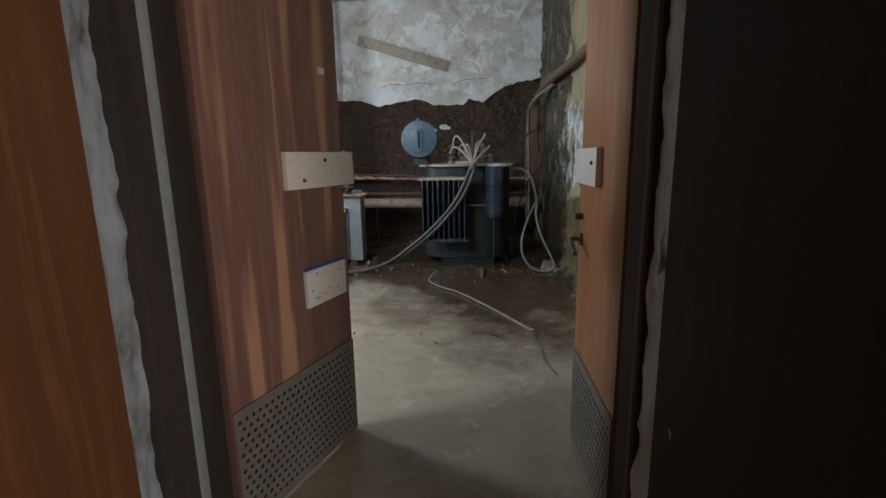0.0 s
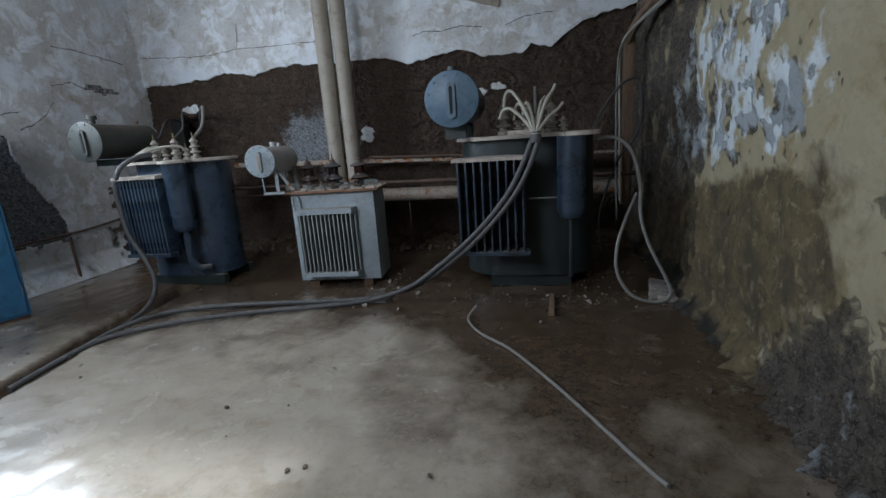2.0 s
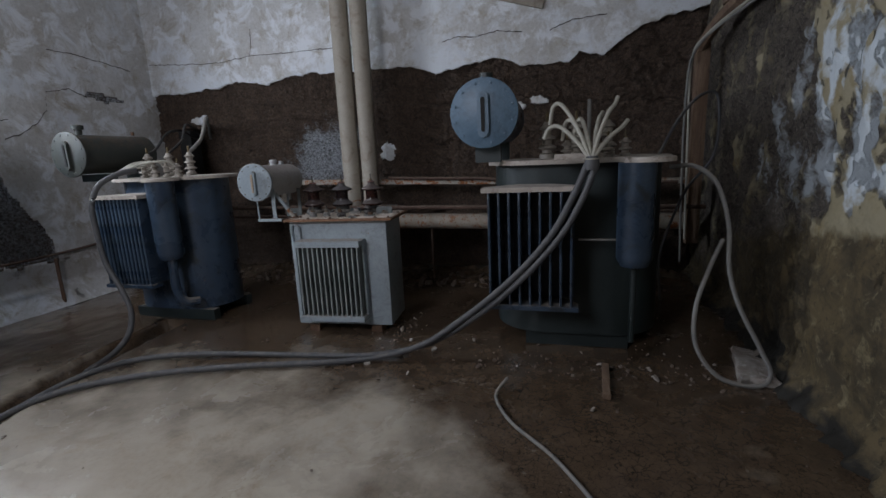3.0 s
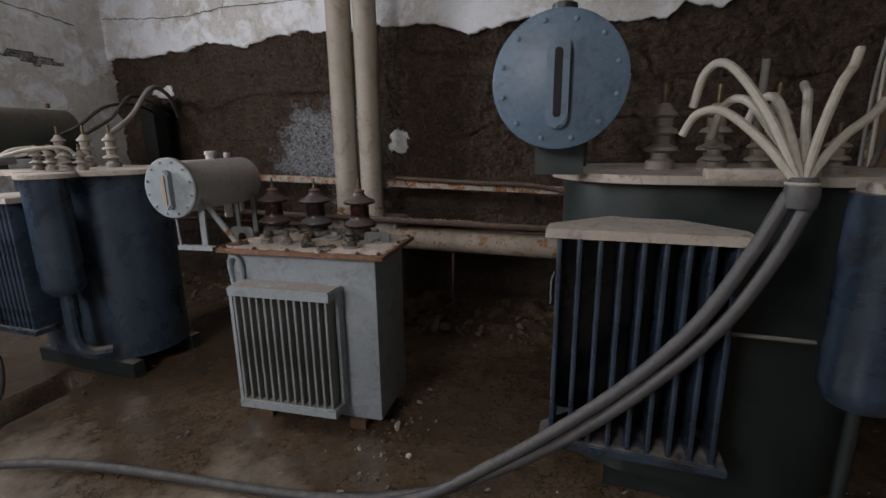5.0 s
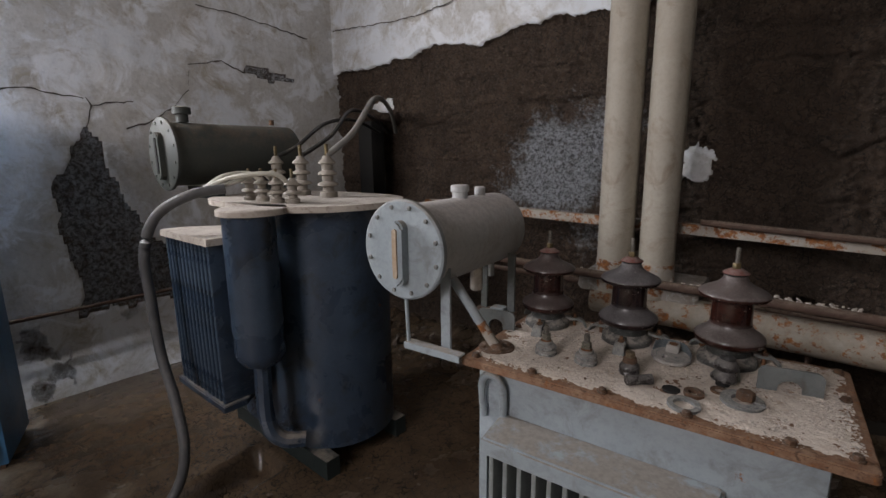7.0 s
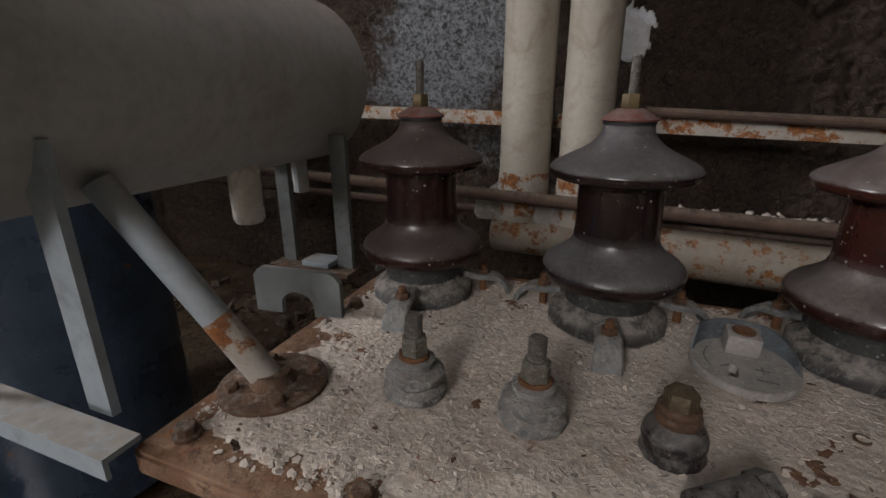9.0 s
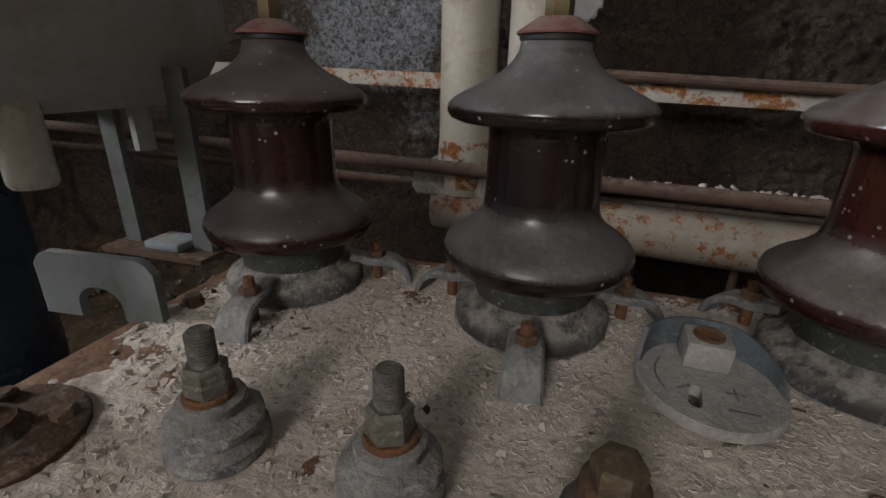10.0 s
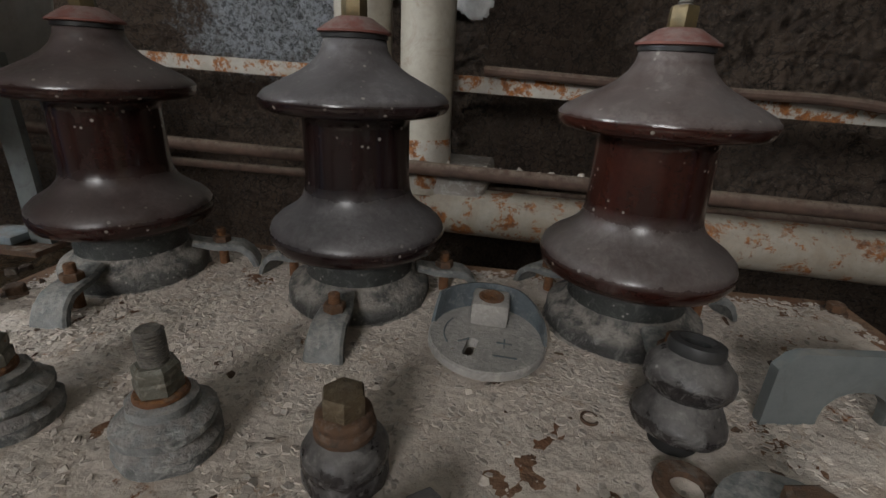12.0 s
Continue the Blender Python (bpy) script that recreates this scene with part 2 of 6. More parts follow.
def glazed(name, dark, light, dust_col, amount, speck=0.6, patch=14.0):
    """Glazed porcelain under uneven dust: films, wiped streaks and pale specks."""
    m = mat(name, [dark, light], 12.0, (0.12, 0.24), 0.0, 0.025, fine=260)
    n, l = m.node_tree.nodes, m.node_tree.links
    bs = n["Principled BSDF"]
    tc, geo, sep = n.new("ShaderNodeTexCoord"), n.new("ShaderNodeNewGeometry"), n.new("ShaderNodeSeparateXYZ")
    l.new(geo.outputs["Normal"], sep.inputs[0])

    def tex(sc, detail, stretch=(1, 1, 1)):
        mp, t = n.new("ShaderNodeMapping"), n.new("ShaderNodeTexNoise")
        mp.inputs["Scale"].default_value = stretch
        t.inputs["Scale"].default_value, t.inputs["Detail"].default_value, t.inputs["Roughness"].default_value = sc, detail, 0.7
        t.inputs["Distortion"].default_value = 0.6
        l.new(tc.outputs["Object"], mp.inputs["Vector"])
        l.new(mp.outputs[0], t.inputs["Vector"])
        return t.outputs["Fac"]

    def rng(src, a, b, c=0.0, d=1.0):
        r = n.new("ShaderNodeMapRange")
        for k, v in zip(("From Min", "From Max", "To Min", "To Max"), (a, b, c, d)):
            r.inputs[k].default_value = v
        l.new(src, r.inputs["Value"])
        return r.outputs[0]

    def op(kind, a, b):
        x = n.new("ShaderNodeMath")
        x.operation = kind
        x.use_clamp = True
        for k, v in enumerate((a, b)):
            if isinstance(v, float):
                x.inputs[k].default_value = v
            else:
                l.new(v, x.inputs[k])
        return x.outputs[0]

    def blend(fac, a, b):
        x = n.new("ShaderNodeMix")
        x.data_type = "RGBA"
        l.new(fac, x.inputs["Factor"])
        for sock, c in ((x.inputs["A"], a), (x.inputs["B"], b)):
            if isinstance(c, tuple):
                sock.default_value = (*c, 1)
            else:
                l.new(c, sock)
        return x.outputs["Result"]

    up = rng(sep.outputs["Z"], 0.06, 0.55, 0.0, 1.0)
    film = op("MULTIPLY", up, rng(tex(patch, 7), 0.30, 0.66, 0.35 * amount, amount))
    streak = op("MULTIPLY", rng(tex(26.0, 6, (1, 1, 0.35)), 0.57, 0.74), 0.22)
    film = op("MAXIMUM", film, streak)
    film = op("MULTIPLY", film, rng(tex(240.0, 4), 0.30, 0.60, 0.62, 1.0))
    pale = tuple(min(1.0, c * 1.5) for c in dust_col)
    col = blend(film, bs.inputs["Base Color"].links[0].from_socket, blend(rng(tex(60.0, 6), 0.5, 0.72), dust_col, pale))
    sp = n.new("ShaderNodeTexVoronoi")
    sp.inputs["Scale"].default_value = 115.0
    l.new(tc.outputs["Object"], sp.inputs["Vector"])
    dots = op("MULTIPLY", rng(sp.outputs["Distance"], 0.20, 0.11), rng(tex(34.0, 3), 0.52, 0.60))
    col = blend(op("MULTIPLY", dots, speck), col, (0.46, 0.43, 0.38))
    l.new(col, bs.inputs["Base Color"])
    l.new(op("ADD", rng(film, 0.0, 0.7, 0.10, 0.62), op("MULTIPLY", dots, 0.5)), bs.inputs["Roughness"])
    return m


M["porcelain"] = glazed("brown_glazed_porcelain", (0.016, 0.0075, 0.0068), (0.034, 0.0115, 0.009), (0.105, 0.084, 0.080), 0.9)
M["porcelain_dusty"] = glazed("brown_porcelain_under_dust", (0.013, 0.0085, 0.009), (0.026, 0.0125, 0.0115), (0.150, 0.142, 0.146), 1.0)
M["porcelain_glossy"] = glazed("red_brown_glazed_porcelain", (0.020, 0.0078, 0.0065), (0.042, 0.0125, 0.0085), (0.165, 0.145, 0.138), 0.9, 0.45)
M["porcelain_grey"] = mat("grey_dusted_porcelain", [(0.27, 0.275, 0.27), (0.085, 0.088, 0.088), (0.46, 0.45, 0.43)], 34.0, (0.45, 0.85), 0.0, 0.6, dust=0.55, dust_col=(0.36, 0.325, 0.30), fine=170, spots=0.8)
M["porcelain_black"] = mat("black_glazed_porcelain", [(0.020, 0.017, 0.017), (0.05, 0.043, 0.043), (0.15, 0.145, 0.14)], 26.0, (0.12, 0.45), 0.0, 0.15, dust=0.6, dust_col=(0.20, 0.185, 0.175), fine=220, spots=0.6)
M["cream"] = mat("cream_porcelain", [(0.29, 0.26, 0.22), (0.21, 0.185, 0.16)], 20.0, (0.35, 0.6), 0.0, 0.05, dust=0.6)
M["zinc"] = mat("galvanised_steel", [(0.20, 0.205, 0.20), (0.12, 0.125, 0.125), (0.30, 0.295, 0.28)], 55.0, (0.55, 0.8), 0.25, 0.25, dust=0.5, rust=0.06, fine=260, dust_col=(0.42, 0.40, 0.37))
M["rusty"] = mat("rusty_steel", [(0.085, 0.050, 0.033), (0.14, 0.072, 0.038), (0.05, 0.037, 0.029)], 40.0, (0.8, 0.95), 0.1, 0.4, dust=0.3, fine=180)
M["brass"] = mat("tarnished_brass", [(0.17, 0.12, 0.055), (0.10, 0.085, 0.055)], 40.0, (0.4, 0.6), 0.6, 0.1, dust=0.3, fine=250)
M["red_rubber"] = mat("faded_red_gasket", [(0.17, 0.055, 0.042), (0.13, 0.05, 0.04)], 30.0, (0.7, 0.9), 0.0, 0.1, dust=0.6, dust_col=(0.22, 0.155, 0.14), fine=200)
M["pipe_white"] = mat("cream_painted_pipe", [(0.37, 0.335, 0.28), (0.31, 0.27, 0.22), (0.25, 0.20, 0.155)], 3.0, (0.55, 0.75), 0.0, 0.08, dust=0.5, rust=0.02)
M["pipe_rust"] = mat("flaking_rusty_pipe", [(0.34, 0.30, 0.25), (0.26, 0.21, 0.16)], 9.0, (0.6, 0.8), 0.0, 0.2, dust=0.35, rust=0.68)
M["bar_rust"] = mat("rust_streaked_bar", [(0.40, 0.37, 0.33), (0.31, 0.27, 0.225)], 8.0, (0.6, 0.8), 0.0, 0.2, dust=0.3, rust=0.78)
M["pipe_brown"] = mat("brown_rusted_pipe", [(0.10, 0.055, 0.038), (0.062, 0.036, 0.027)], 14.0, (0.75, 0.92), 0.0, 0.35, dust=0.6, dust_col=(0.19, 0.145, 0.11))
M["wood_rot"] = mat("rotten_wood", [(0.14, 0.085, 0.055), (0.22, 0.15, 0.10), (0.09, 0.06, 0.045)], 5.0, (0.8, 0.95), 0.0, 0.5, stretch=(6, 6, 0.6))
M["door"] = mat("stained_red_veneer", [(0.215, 0.105, 0.088), (0.165, 0.080, 0.068), (0.25, 0.13, 0.105)], 2.6, (0.38, 0.55), 0.0, 0.05, stretch=(7, 7, 0.35), fine=70)
M["door_orange"] = mat("orange_veneer", [(0.40, 0.17, 0.068), (0.35, 0.14, 0.055), (0.46, 0.22, 0.10)], 1.6, (0.35, 0.5), 0.0, 0.04, stretch=(7, 7, 0.35), fine=70)
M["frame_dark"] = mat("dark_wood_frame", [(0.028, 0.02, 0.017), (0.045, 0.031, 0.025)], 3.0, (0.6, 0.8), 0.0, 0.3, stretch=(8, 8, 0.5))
M["board"] = mat("off_white_laminate", [(0.80, 0.74, 0.72), (0.75, 0.69, 0.66)], 4.0, (0.4, 0.55), 0.0, 0.02)
M["board_core"] = mat("raw_chipboard", [(0.42, 0.32, 0.21), (0.30, 0.22, 0.14)], 60.0, (0.9, 0.95), 0.0, 0.6)
M["blue_tape"] = mat("blue_film", [(0.03, 0.18, 0.62), (0.04, 0.22, 0.70)], 10.0, (0.35, 0.5), 0.0, 0.02)
M["vent"] = mat("grey_vent_plate", [(0.16, 0.14, 0.125), (0.20, 0.18, 0.16)], 5.0, (0.5, 0.7), 0.2, 0.05, dust=0.2)
# near-black: own colour of stem, gauges and plate; painted-in dark of holes and vents
M["black"] = mat("black_part_and_void", [(0.008, 0.008, 0.008), (0.012, 0.011, 0.01)], 5.0, (0.8, 0.9), 0.0, 0.0)
M["rubber"] = mat("grey_cable_sheath", [(0.055, 0.056, 0.060), (0.085, 0.085, 0.088)], 6.0, (0.45, 0.65), 0.0, 0.08, dust=0.38, dust_col=(0.22, 0.20, 0.185))
M["rubber_light"] = mat("pale_cable_sheath", [(0.22, 0.215, 0.20), (0.16, 0.155, 0.15)], 6.0, (0.5, 0.7), 0.0, 0.08, dust=0.5)
M["rubber_black"] = mat("black_cable_sheath", [(0.02, 0.02, 0.021), (0.035, 0.034, 0.033)], 6.0, (0.4, 0.6), 0.0, 0.06, dust=0.3)
M["wire_white"] = mat("cream_wire_sleeve", [(0.42, 0.40, 0.34), (0.33, 0.315, 0.265)], 12.0, (0.5, 0.7), 0.0, 0.05, dust=0.3)
M["blue_box"] = mat("bright_blue_paint", [(0.035, 0.13, 0.25), (0.045, 0.16, 0.30), (0.03, 0.09, 0.16)], 3.0, (0.35, 0.5), 0.0, 0.05, dust=0.2, rust=0.08)
M["nut"] = mat("corroded_green_brown_nut", [(0.19, 0.19, 0.16), (0.11, 0.095, 0.07), (0.29, 0.27, 0.23)], 70.0, (0.5, 0.8), 0.35, 0.3, dust=0.25, rust=0.35, fine=300)
M["plate_rust"] = mat("rusted_plate_edge", [(0.17, 0.078, 0.040), (0.27, 0.165, 0.105), (0.085, 0.044, 0.027)], 30.0, (0.85, 0.95), 0.0, 0.4, rust=0.45, fine=160)
M["rubble_brown"] = mat("brown_masonry_rubble", [(0.13, 0.095, 0.075), (0.08, 0.058, 0.046), (0.26, 0.225, 0.19)], 9.0, (0.9, 0.97), 0.0, 0.4)
M["flange"] = mat("dark_flange_dusted", [(0.035, 0.034, 0.033), (0.105, 0.105, 0.10), (0.24, 0.235, 0.22)], 26.0, (0.45, 0.8), 0.0, 0.5, dust=0.62, dust_col=(0.40, 0.36, 0.32), fine=260, spots=0.5)
M["rusty_orange"] = mat("orange_rusted_steel", [(0.17, 0.075, 0.032), (0.10, 0.045, 0.024), (0.26, 0.11, 0.035)], 60.0, (0.75, 0.95), 0.05, 0.5, dust=0.3, fine=260, dust_col=(0.26, 0.20, 0.15))
M["brass_brown"] = mat("oxidised_brass_bolt", [(0.13, 0.095, 0.055), (0.085, 0.058, 0.036), (0.19, 0.15, 0.10)], 70.0, (0.5, 0.75), 0.3, 0.3, dust=0.35, fine=300, dust_col=(0.22, 0.18, 0.13))
M["stud_grey"] = mat("dull_threaded_steel", [(0.15, 0.14, 0.125), (0.09, 0.08, 0.07), (0.24, 0.22, 0.19)], 70.0, (0.5, 0.8), 0.4, 0.3, dust=0.4, rust=0.1, fine=300)
M["collar"] = mat("dark_neck_collar", [(0.022, 0.024, 0.024), (0.04, 0.043, 0.04), (0.09, 0.095, 0.085)], 45.0, (0.3, 0.7), 0.0, 0.3, fine=260, spots=0.5)
M["zinc_dusty"] = mat("galvanised_steel_dusted", [(0.38, 0.355, 0.33), (0.28, 0.27, 0.255), (0.46, 0.43, 0.40)], 48.0, (0.7, 0.92), 0.05, 0.35, rust=0.08, fine=300)
M["blue_zinc"] = mat("blue_grey_zinc", [(0.13, 0.155, 0.17), (0.09, 0.105, 0.115), (0.20, 0.215, 0.22)], 40.0, (0.5, 0.75), 0.2, 0.25, dust=0.3, rust=0.05, fine=260)
# darker copy of the grey enamel, with the drum's shade in its colour
M["shaded_grey"] = mat("grey_paint_in_drum_shade", [(0.10, 0.108, 0.105), (0.15, 0.16, 0.155), (0.075, 0.07, 0.06)], 14.0, (0.55, 0.8), 0.0, 0.15, dust=0.3, rust=0.22)
M["lug_grey"] = mat("dark_grey_lug_paint", [(0.125, 0.14, 0.14), (0.165, 0.178, 0.175), (0.10, 0.10, 0.092)], 7.0, (0.45, 0.65), 0.0, 0.1, dust=0.35, rust=0.14)
# darker copy of the plaster; the left reveal's shade is put into its colour
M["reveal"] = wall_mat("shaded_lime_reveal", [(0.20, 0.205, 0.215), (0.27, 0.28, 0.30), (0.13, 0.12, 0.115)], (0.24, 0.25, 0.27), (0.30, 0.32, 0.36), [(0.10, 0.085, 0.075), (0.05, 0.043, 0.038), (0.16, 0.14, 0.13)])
M["rubble"] = mat("plaster_rubble", [(0.36, 0.33, 0.30), (0.22, 0.18, 0.155), (0.48, 0.46, 0.43)], 9.0, (0.9, 0.97), 0.0, 0.4)
M["flake"] = mat("fallen_plaster_flakes", [(0.62, 0.54, 0.47), (0.56, 0.485, 0.42), (0.68, 0.61, 0.54)], 30.0, (0.9, 0.97), 0.0, 0.3, fine=200)
# pale drip streaks on the red leaf
dn, dl = M["door"].node_tree.nodes, M["door"].node_tree.links
dc, dp, dt, dr, dx_ = (dn.new("ShaderNode" + k) for k in ("TexCoord", "Mapping", "TexNoise", "MapRange", "Mix"))
dp.inputs["Scale"].default_value = (11.0, 11.0, 0.7)
dt.inputs["Scale"].default_value, dt.inputs["Detail"].default_value, dt.inputs["Distortion"].default_value = 1.0, 3.0, 0.3
dr.inputs["From Min"].default_value, dr.inputs["From Max"].default_value, dr.inputs["To Max"].default_value = 0.53, 0.63, 0.85
dx_.data_type = "RGBA"
dx_.inputs["B"].default_value = (0.46, 0.25, 0.15, 1)
dl.new(dc.outputs["Object"], dp.inputs["Vector"])
dl.new(dp.outputs[0], dt.inputs["Vector"])
dl.new(dt.outputs["Fac"], dr.inputs["Value"])
dl.new(dr.outputs[0], dx_.inputs["Factor"])
dl.new(dn["Principled BSDF"].inputs["Base Color"].links[0].from_socket, dx_.inputs["A"])
dl.new(dx_.outputs["Result"], dn["Principled BSDF"].inputs["Base Color"])
fn, fl = M["flake"].node_tree.nodes, M["flake"].node_tree.links
fg, fm = fn.new("ShaderNodeNewGeometry"), fn.new("ShaderNodeMix")
fm.data_type, fm.blend_type = "RGBA", "MULTIPLY"
fr = fn.new("ShaderNodeMapRange")
fr.inputs["To Min"].default_value, fr.inputs["To Max"].default_value = 0.58, 1.08
fl.new(fg.outputs["Random Per Island"], fr.inputs["Value"])
fm.inputs["Factor"].default_value = 1.0
fl.new(fn["Principled BSDF"].inputs["Base Color"].links[0].from_socket, fm.inputs["A"])
fl.new(fr.outputs[0], fm.inputs["B"])
fl.new(fm.outputs["Result"], fn["Principled BSDF"].inputs["Base Color"])
M["steel"] = mat("bare_door_steel", [(0.22, 0.21, 0.20), (0.10, 0.09, 0.085)], 20.0, (0.35, 0.5), 0.7, 0.05)
M["steel_bright"] = mat("worn_pale_edge_strip", [(0.42, 0.45, 0.50), (0.32, 0.35, 0.39)], 14.0, (0.38, 0.5), 0.4, 0.05)
M["glass_amber"] = mat("amber_sight_glass", [(0.34, 0.25, 0.17), (0.42, 0.33, 0.25)], 20.0, (0.15, 0.3), 0.0, 0.02)
M["door_outer"] = mat("dull_orange_veneer", [(0.15, 0.056, 0.018), (0.12, 0.043, 0.014), (0.18, 0.075, 0.028)], 1.6, (0.4, 0.55), 0.0, 0.04, stretch=(7, 7, 0.35), fine=70)
M["glass_frosted"] = mat("frosted_breather_glass", [(0.52, 0.47, 0.42), (0.60, 0.56, 0.52), (0.40, 0.33, 0.27)], 18.0, (0.2, 0.4), 0.0, 0.03, dust=0.2)
M["glass_frosted"].node_tree.nodes["Principled BSDF"].inputs["Coat Weight"].default_value = 0.5
M["crack"] = mat("crack_shadow", [(0.06, 0.052, 0.046), (0.10, 0.085, 0.075)], 20.0, (0.95, 1.0), 0.0, 0.0)

# ---- mesh helpers ----


def link_mesh(name, bm, material, parent=None, label="", angle=35):
    me = bpy.data.meshes.new(name)
    bm.normal_update()
    bm.to_mesh(me)
    bm.free()
    for p in me.polygons:
        p.use_smooth = True
    me.set_sharp_from_angle(angle=radians(angle))
    me.materials.append(M[material])
    ob = new(name, me)
    if parent:
        ob.parent = parent
    if label:
        ob["label"] = label
    return ob


def part(name, bm, material, parent, label="", angle=35):
    return link_mesh(name, bm, material, parent, label, angle)


def thing(name, label, category, x=0.0, y=0.0, z=0.0, rz=0.0, group=""):
    ob = new(name)
    ob.empty_display_size = 0.05
    ob.matrix_world = pose(x, y, z, 0, 0, rz)
    return tagged(ob, label, category, group)


def box(x0, x1, y0, y1, z0, z1, bevel=0.0, bm=None, m=None):
    bm = bm or bmesh.new()
    mm = Matrix.Translation(((x0 + x1) / 2, (y0 + y1) / 2, (z0 + z1) / 2)) @ Matrix.Diagonal((x1 - x0, y1 - y0, z1 - z0, 1))
    r = bmesh.ops.create_cube(bm, size=1, matrix=(m @ mm) if m else mm)
    if bevel:
        es = list({e for v in r["verts"] for e in v.link_edges})
        bmesh.ops.bevel(bm, geom=es, offset=bevel, segments=2, affect="EDGES", profile=0.6)
    return bm


def rod(a, b, r0, r1=None, n=12, bm=None, caps=True):
    """A tapered round bar from a to b."""
    bm = bm or bmesh.new()
    a, b = Vector(a), Vector(b)
    q = (b - a).to_track_quat("Z", "Y").to_matrix().to_4x4()
    bmesh.ops.create_cone(bm, cap_ends=caps, segments=n, radius1=r0, radius2=r0 if r1 is None else r1, depth=(b - a).length,
                          matrix=Matrix.Translation((a + b) / 2) @ q)
    return bm


def lathe(profile, n=28, bm=None, m=None):
    """A turned body from (radius, height) pairs, closed at both ends."""
    bm = bm or bmesh.new()
    rings = []
    for r, z in profile:
        ring = []
        for k in range(n):
            a = 2 * math.pi * k / n
            v = Vector((r * math.cos(a), r * math.sin(a), z))
            ring.append(bm.verts.new(m @ v if m else v))
        rings.append(ring)
    for a, b in zip(rings, rings[1:]):
        for k in range(n):
            bm.faces.new((a[k], a[(k + 1) % n], b[(k + 1) % n], b[k]))
    bm.faces.new(reversed(rings[0]))
    bm.faces.new(rings[-1])
    return bm


def smooth_line(pts, steps=8):
    """Catmull-Rom points through pts."""
    p = [Vector(q) for q in pts]
    p = [p[0] * 2 - p[1]] + p + [p[-1] * 2 - p[-2]]
    out = []
    for i in range(1, len(p) - 2):
        for s in range(steps):
            t = s / steps
            a, b, c, d = p[i - 1:i + 3]
            out.append(0.5 * ((2 * b) + (c - a) * t + (2 * a - 5 * b + 4 * c - d) * t * t + (3 * b - a - 3 * c + d) * t ** 3))
    out.append(p[-2])
    return out


def hose(pts, r, n=10, steps=8, bm=None, r_end=None):
    """A round cable along a smooth line."""
    bm = bm or bmesh.new()
    line = smooth_line(pts, steps) if steps > 1 else [Vector(q) for q in pts]
    rings, up = [], Vector((0.13, 0.21, 0.97)).normalized()
    for i, c in enumerate(line):
        d = (line[min(i + 1, len(line) - 1)] - line[max(i - 1, 0)]).normalized()
        s = d.cross(up)
        if s.length < 0.05:
            s = d.cross(Vector((1, 0, 0)))
        s.normalize()
        u = s.cross(d)
        rr = r if r_end is None else r + (r_end - r) * i / (len(line) - 1)
        rings.append([bm.verts.new(c + rr * (math.cos(2 * math.pi * k / n) * s + math.sin(2 * math.pi * k / n) * u)) for k in range(n)])
    for a, b in zip(rings, rings[1:]):
        for k in range(n):
            bm.faces.new((a[k], a[(k + 1) % n], b[(k + 1) % n], b[k]))
    bm.faces.new(rings[0])
    bm.faces.new(reversed(rings[-1]))
    bmesh.ops.recalc_face_normals(bm, faces=bm.faces)
    return bm


def slab(outline, z0, z1, bm=None, bevel=0.0):
    """A plate of any plan."""
    bm = bm or bmesh.new()
    lo = [bm.verts.new((x, y, z0)) for x, y in outline]
    hi = [bm.verts.new((x, y, z1)) for x, y in outline]
    bm.faces.new(list(reversed(lo)))
    top = bm.faces.new(hi)
    for k in range(len(lo)):
        j = (k + 1) % len(lo)
        bm.faces.new((lo[k], lo[j], hi[j], hi[k]))
    if bevel:
        bmesh.ops.bevel(bm, geom=list(top.edges), offset=bevel, segments=2, affect="EDGES")
    bmesh.ops.recalc_face_normals(bm, faces=bm.faces)
    return bm


def rounded(x0, x1, y0, y1, r, n=8):
    """The plan of a rectangle with round corners."""
    out = []
    for cx, cy, a0 in ((x1 - r, y1 - r, 0), (x0 + r, y1 - r, 90), (x0 + r, y0 + r, 180), (x1 - r, y0 + r, 270)):
        for k in range(n + 1):
            a = radians(a0 + 90 * k / n)
            out.append((cx + r * math.cos(a), cy + r * math.sin(a)))
    return out


def fbm(x, y, z, octaves=5, rough=0.55):
    return noise.fractal(Vector((x, y, z)), 1.0 - rough * 0.4, 2.1, octaves)


def lerp_line(pts, x):
    if x <= pts[0][0]:
        return pts[0][1]
    for (a, u), (b, v) in zip(pts, pts[1:]):
        if x <= b:
            return u + (v - u) * (x - a) / (b - a)
    return pts[-1][1]


def inside(poly, u, v):
    """How deep (u, v) lies in a polygon: its signed distance to the outline."""
    best, odd = 9.0, False
    for (a, b), (c, d) in zip(poly, poly[1:] + poly[:1]):
        t = max(0.0, min(1.0, ((u - a) * (c - a) + (v - b) * (d - b)) / ((c - a) ** 2 + (d - b) ** 2)))
        best = min(best, math.hypot(u - a - t * (c - a), v - b - t * (d - b)))
        if (b > v) != (d > v) and u < a + (v - b) / (d - b) * (c - a):
            odd = not odd
    return best if odd else -best


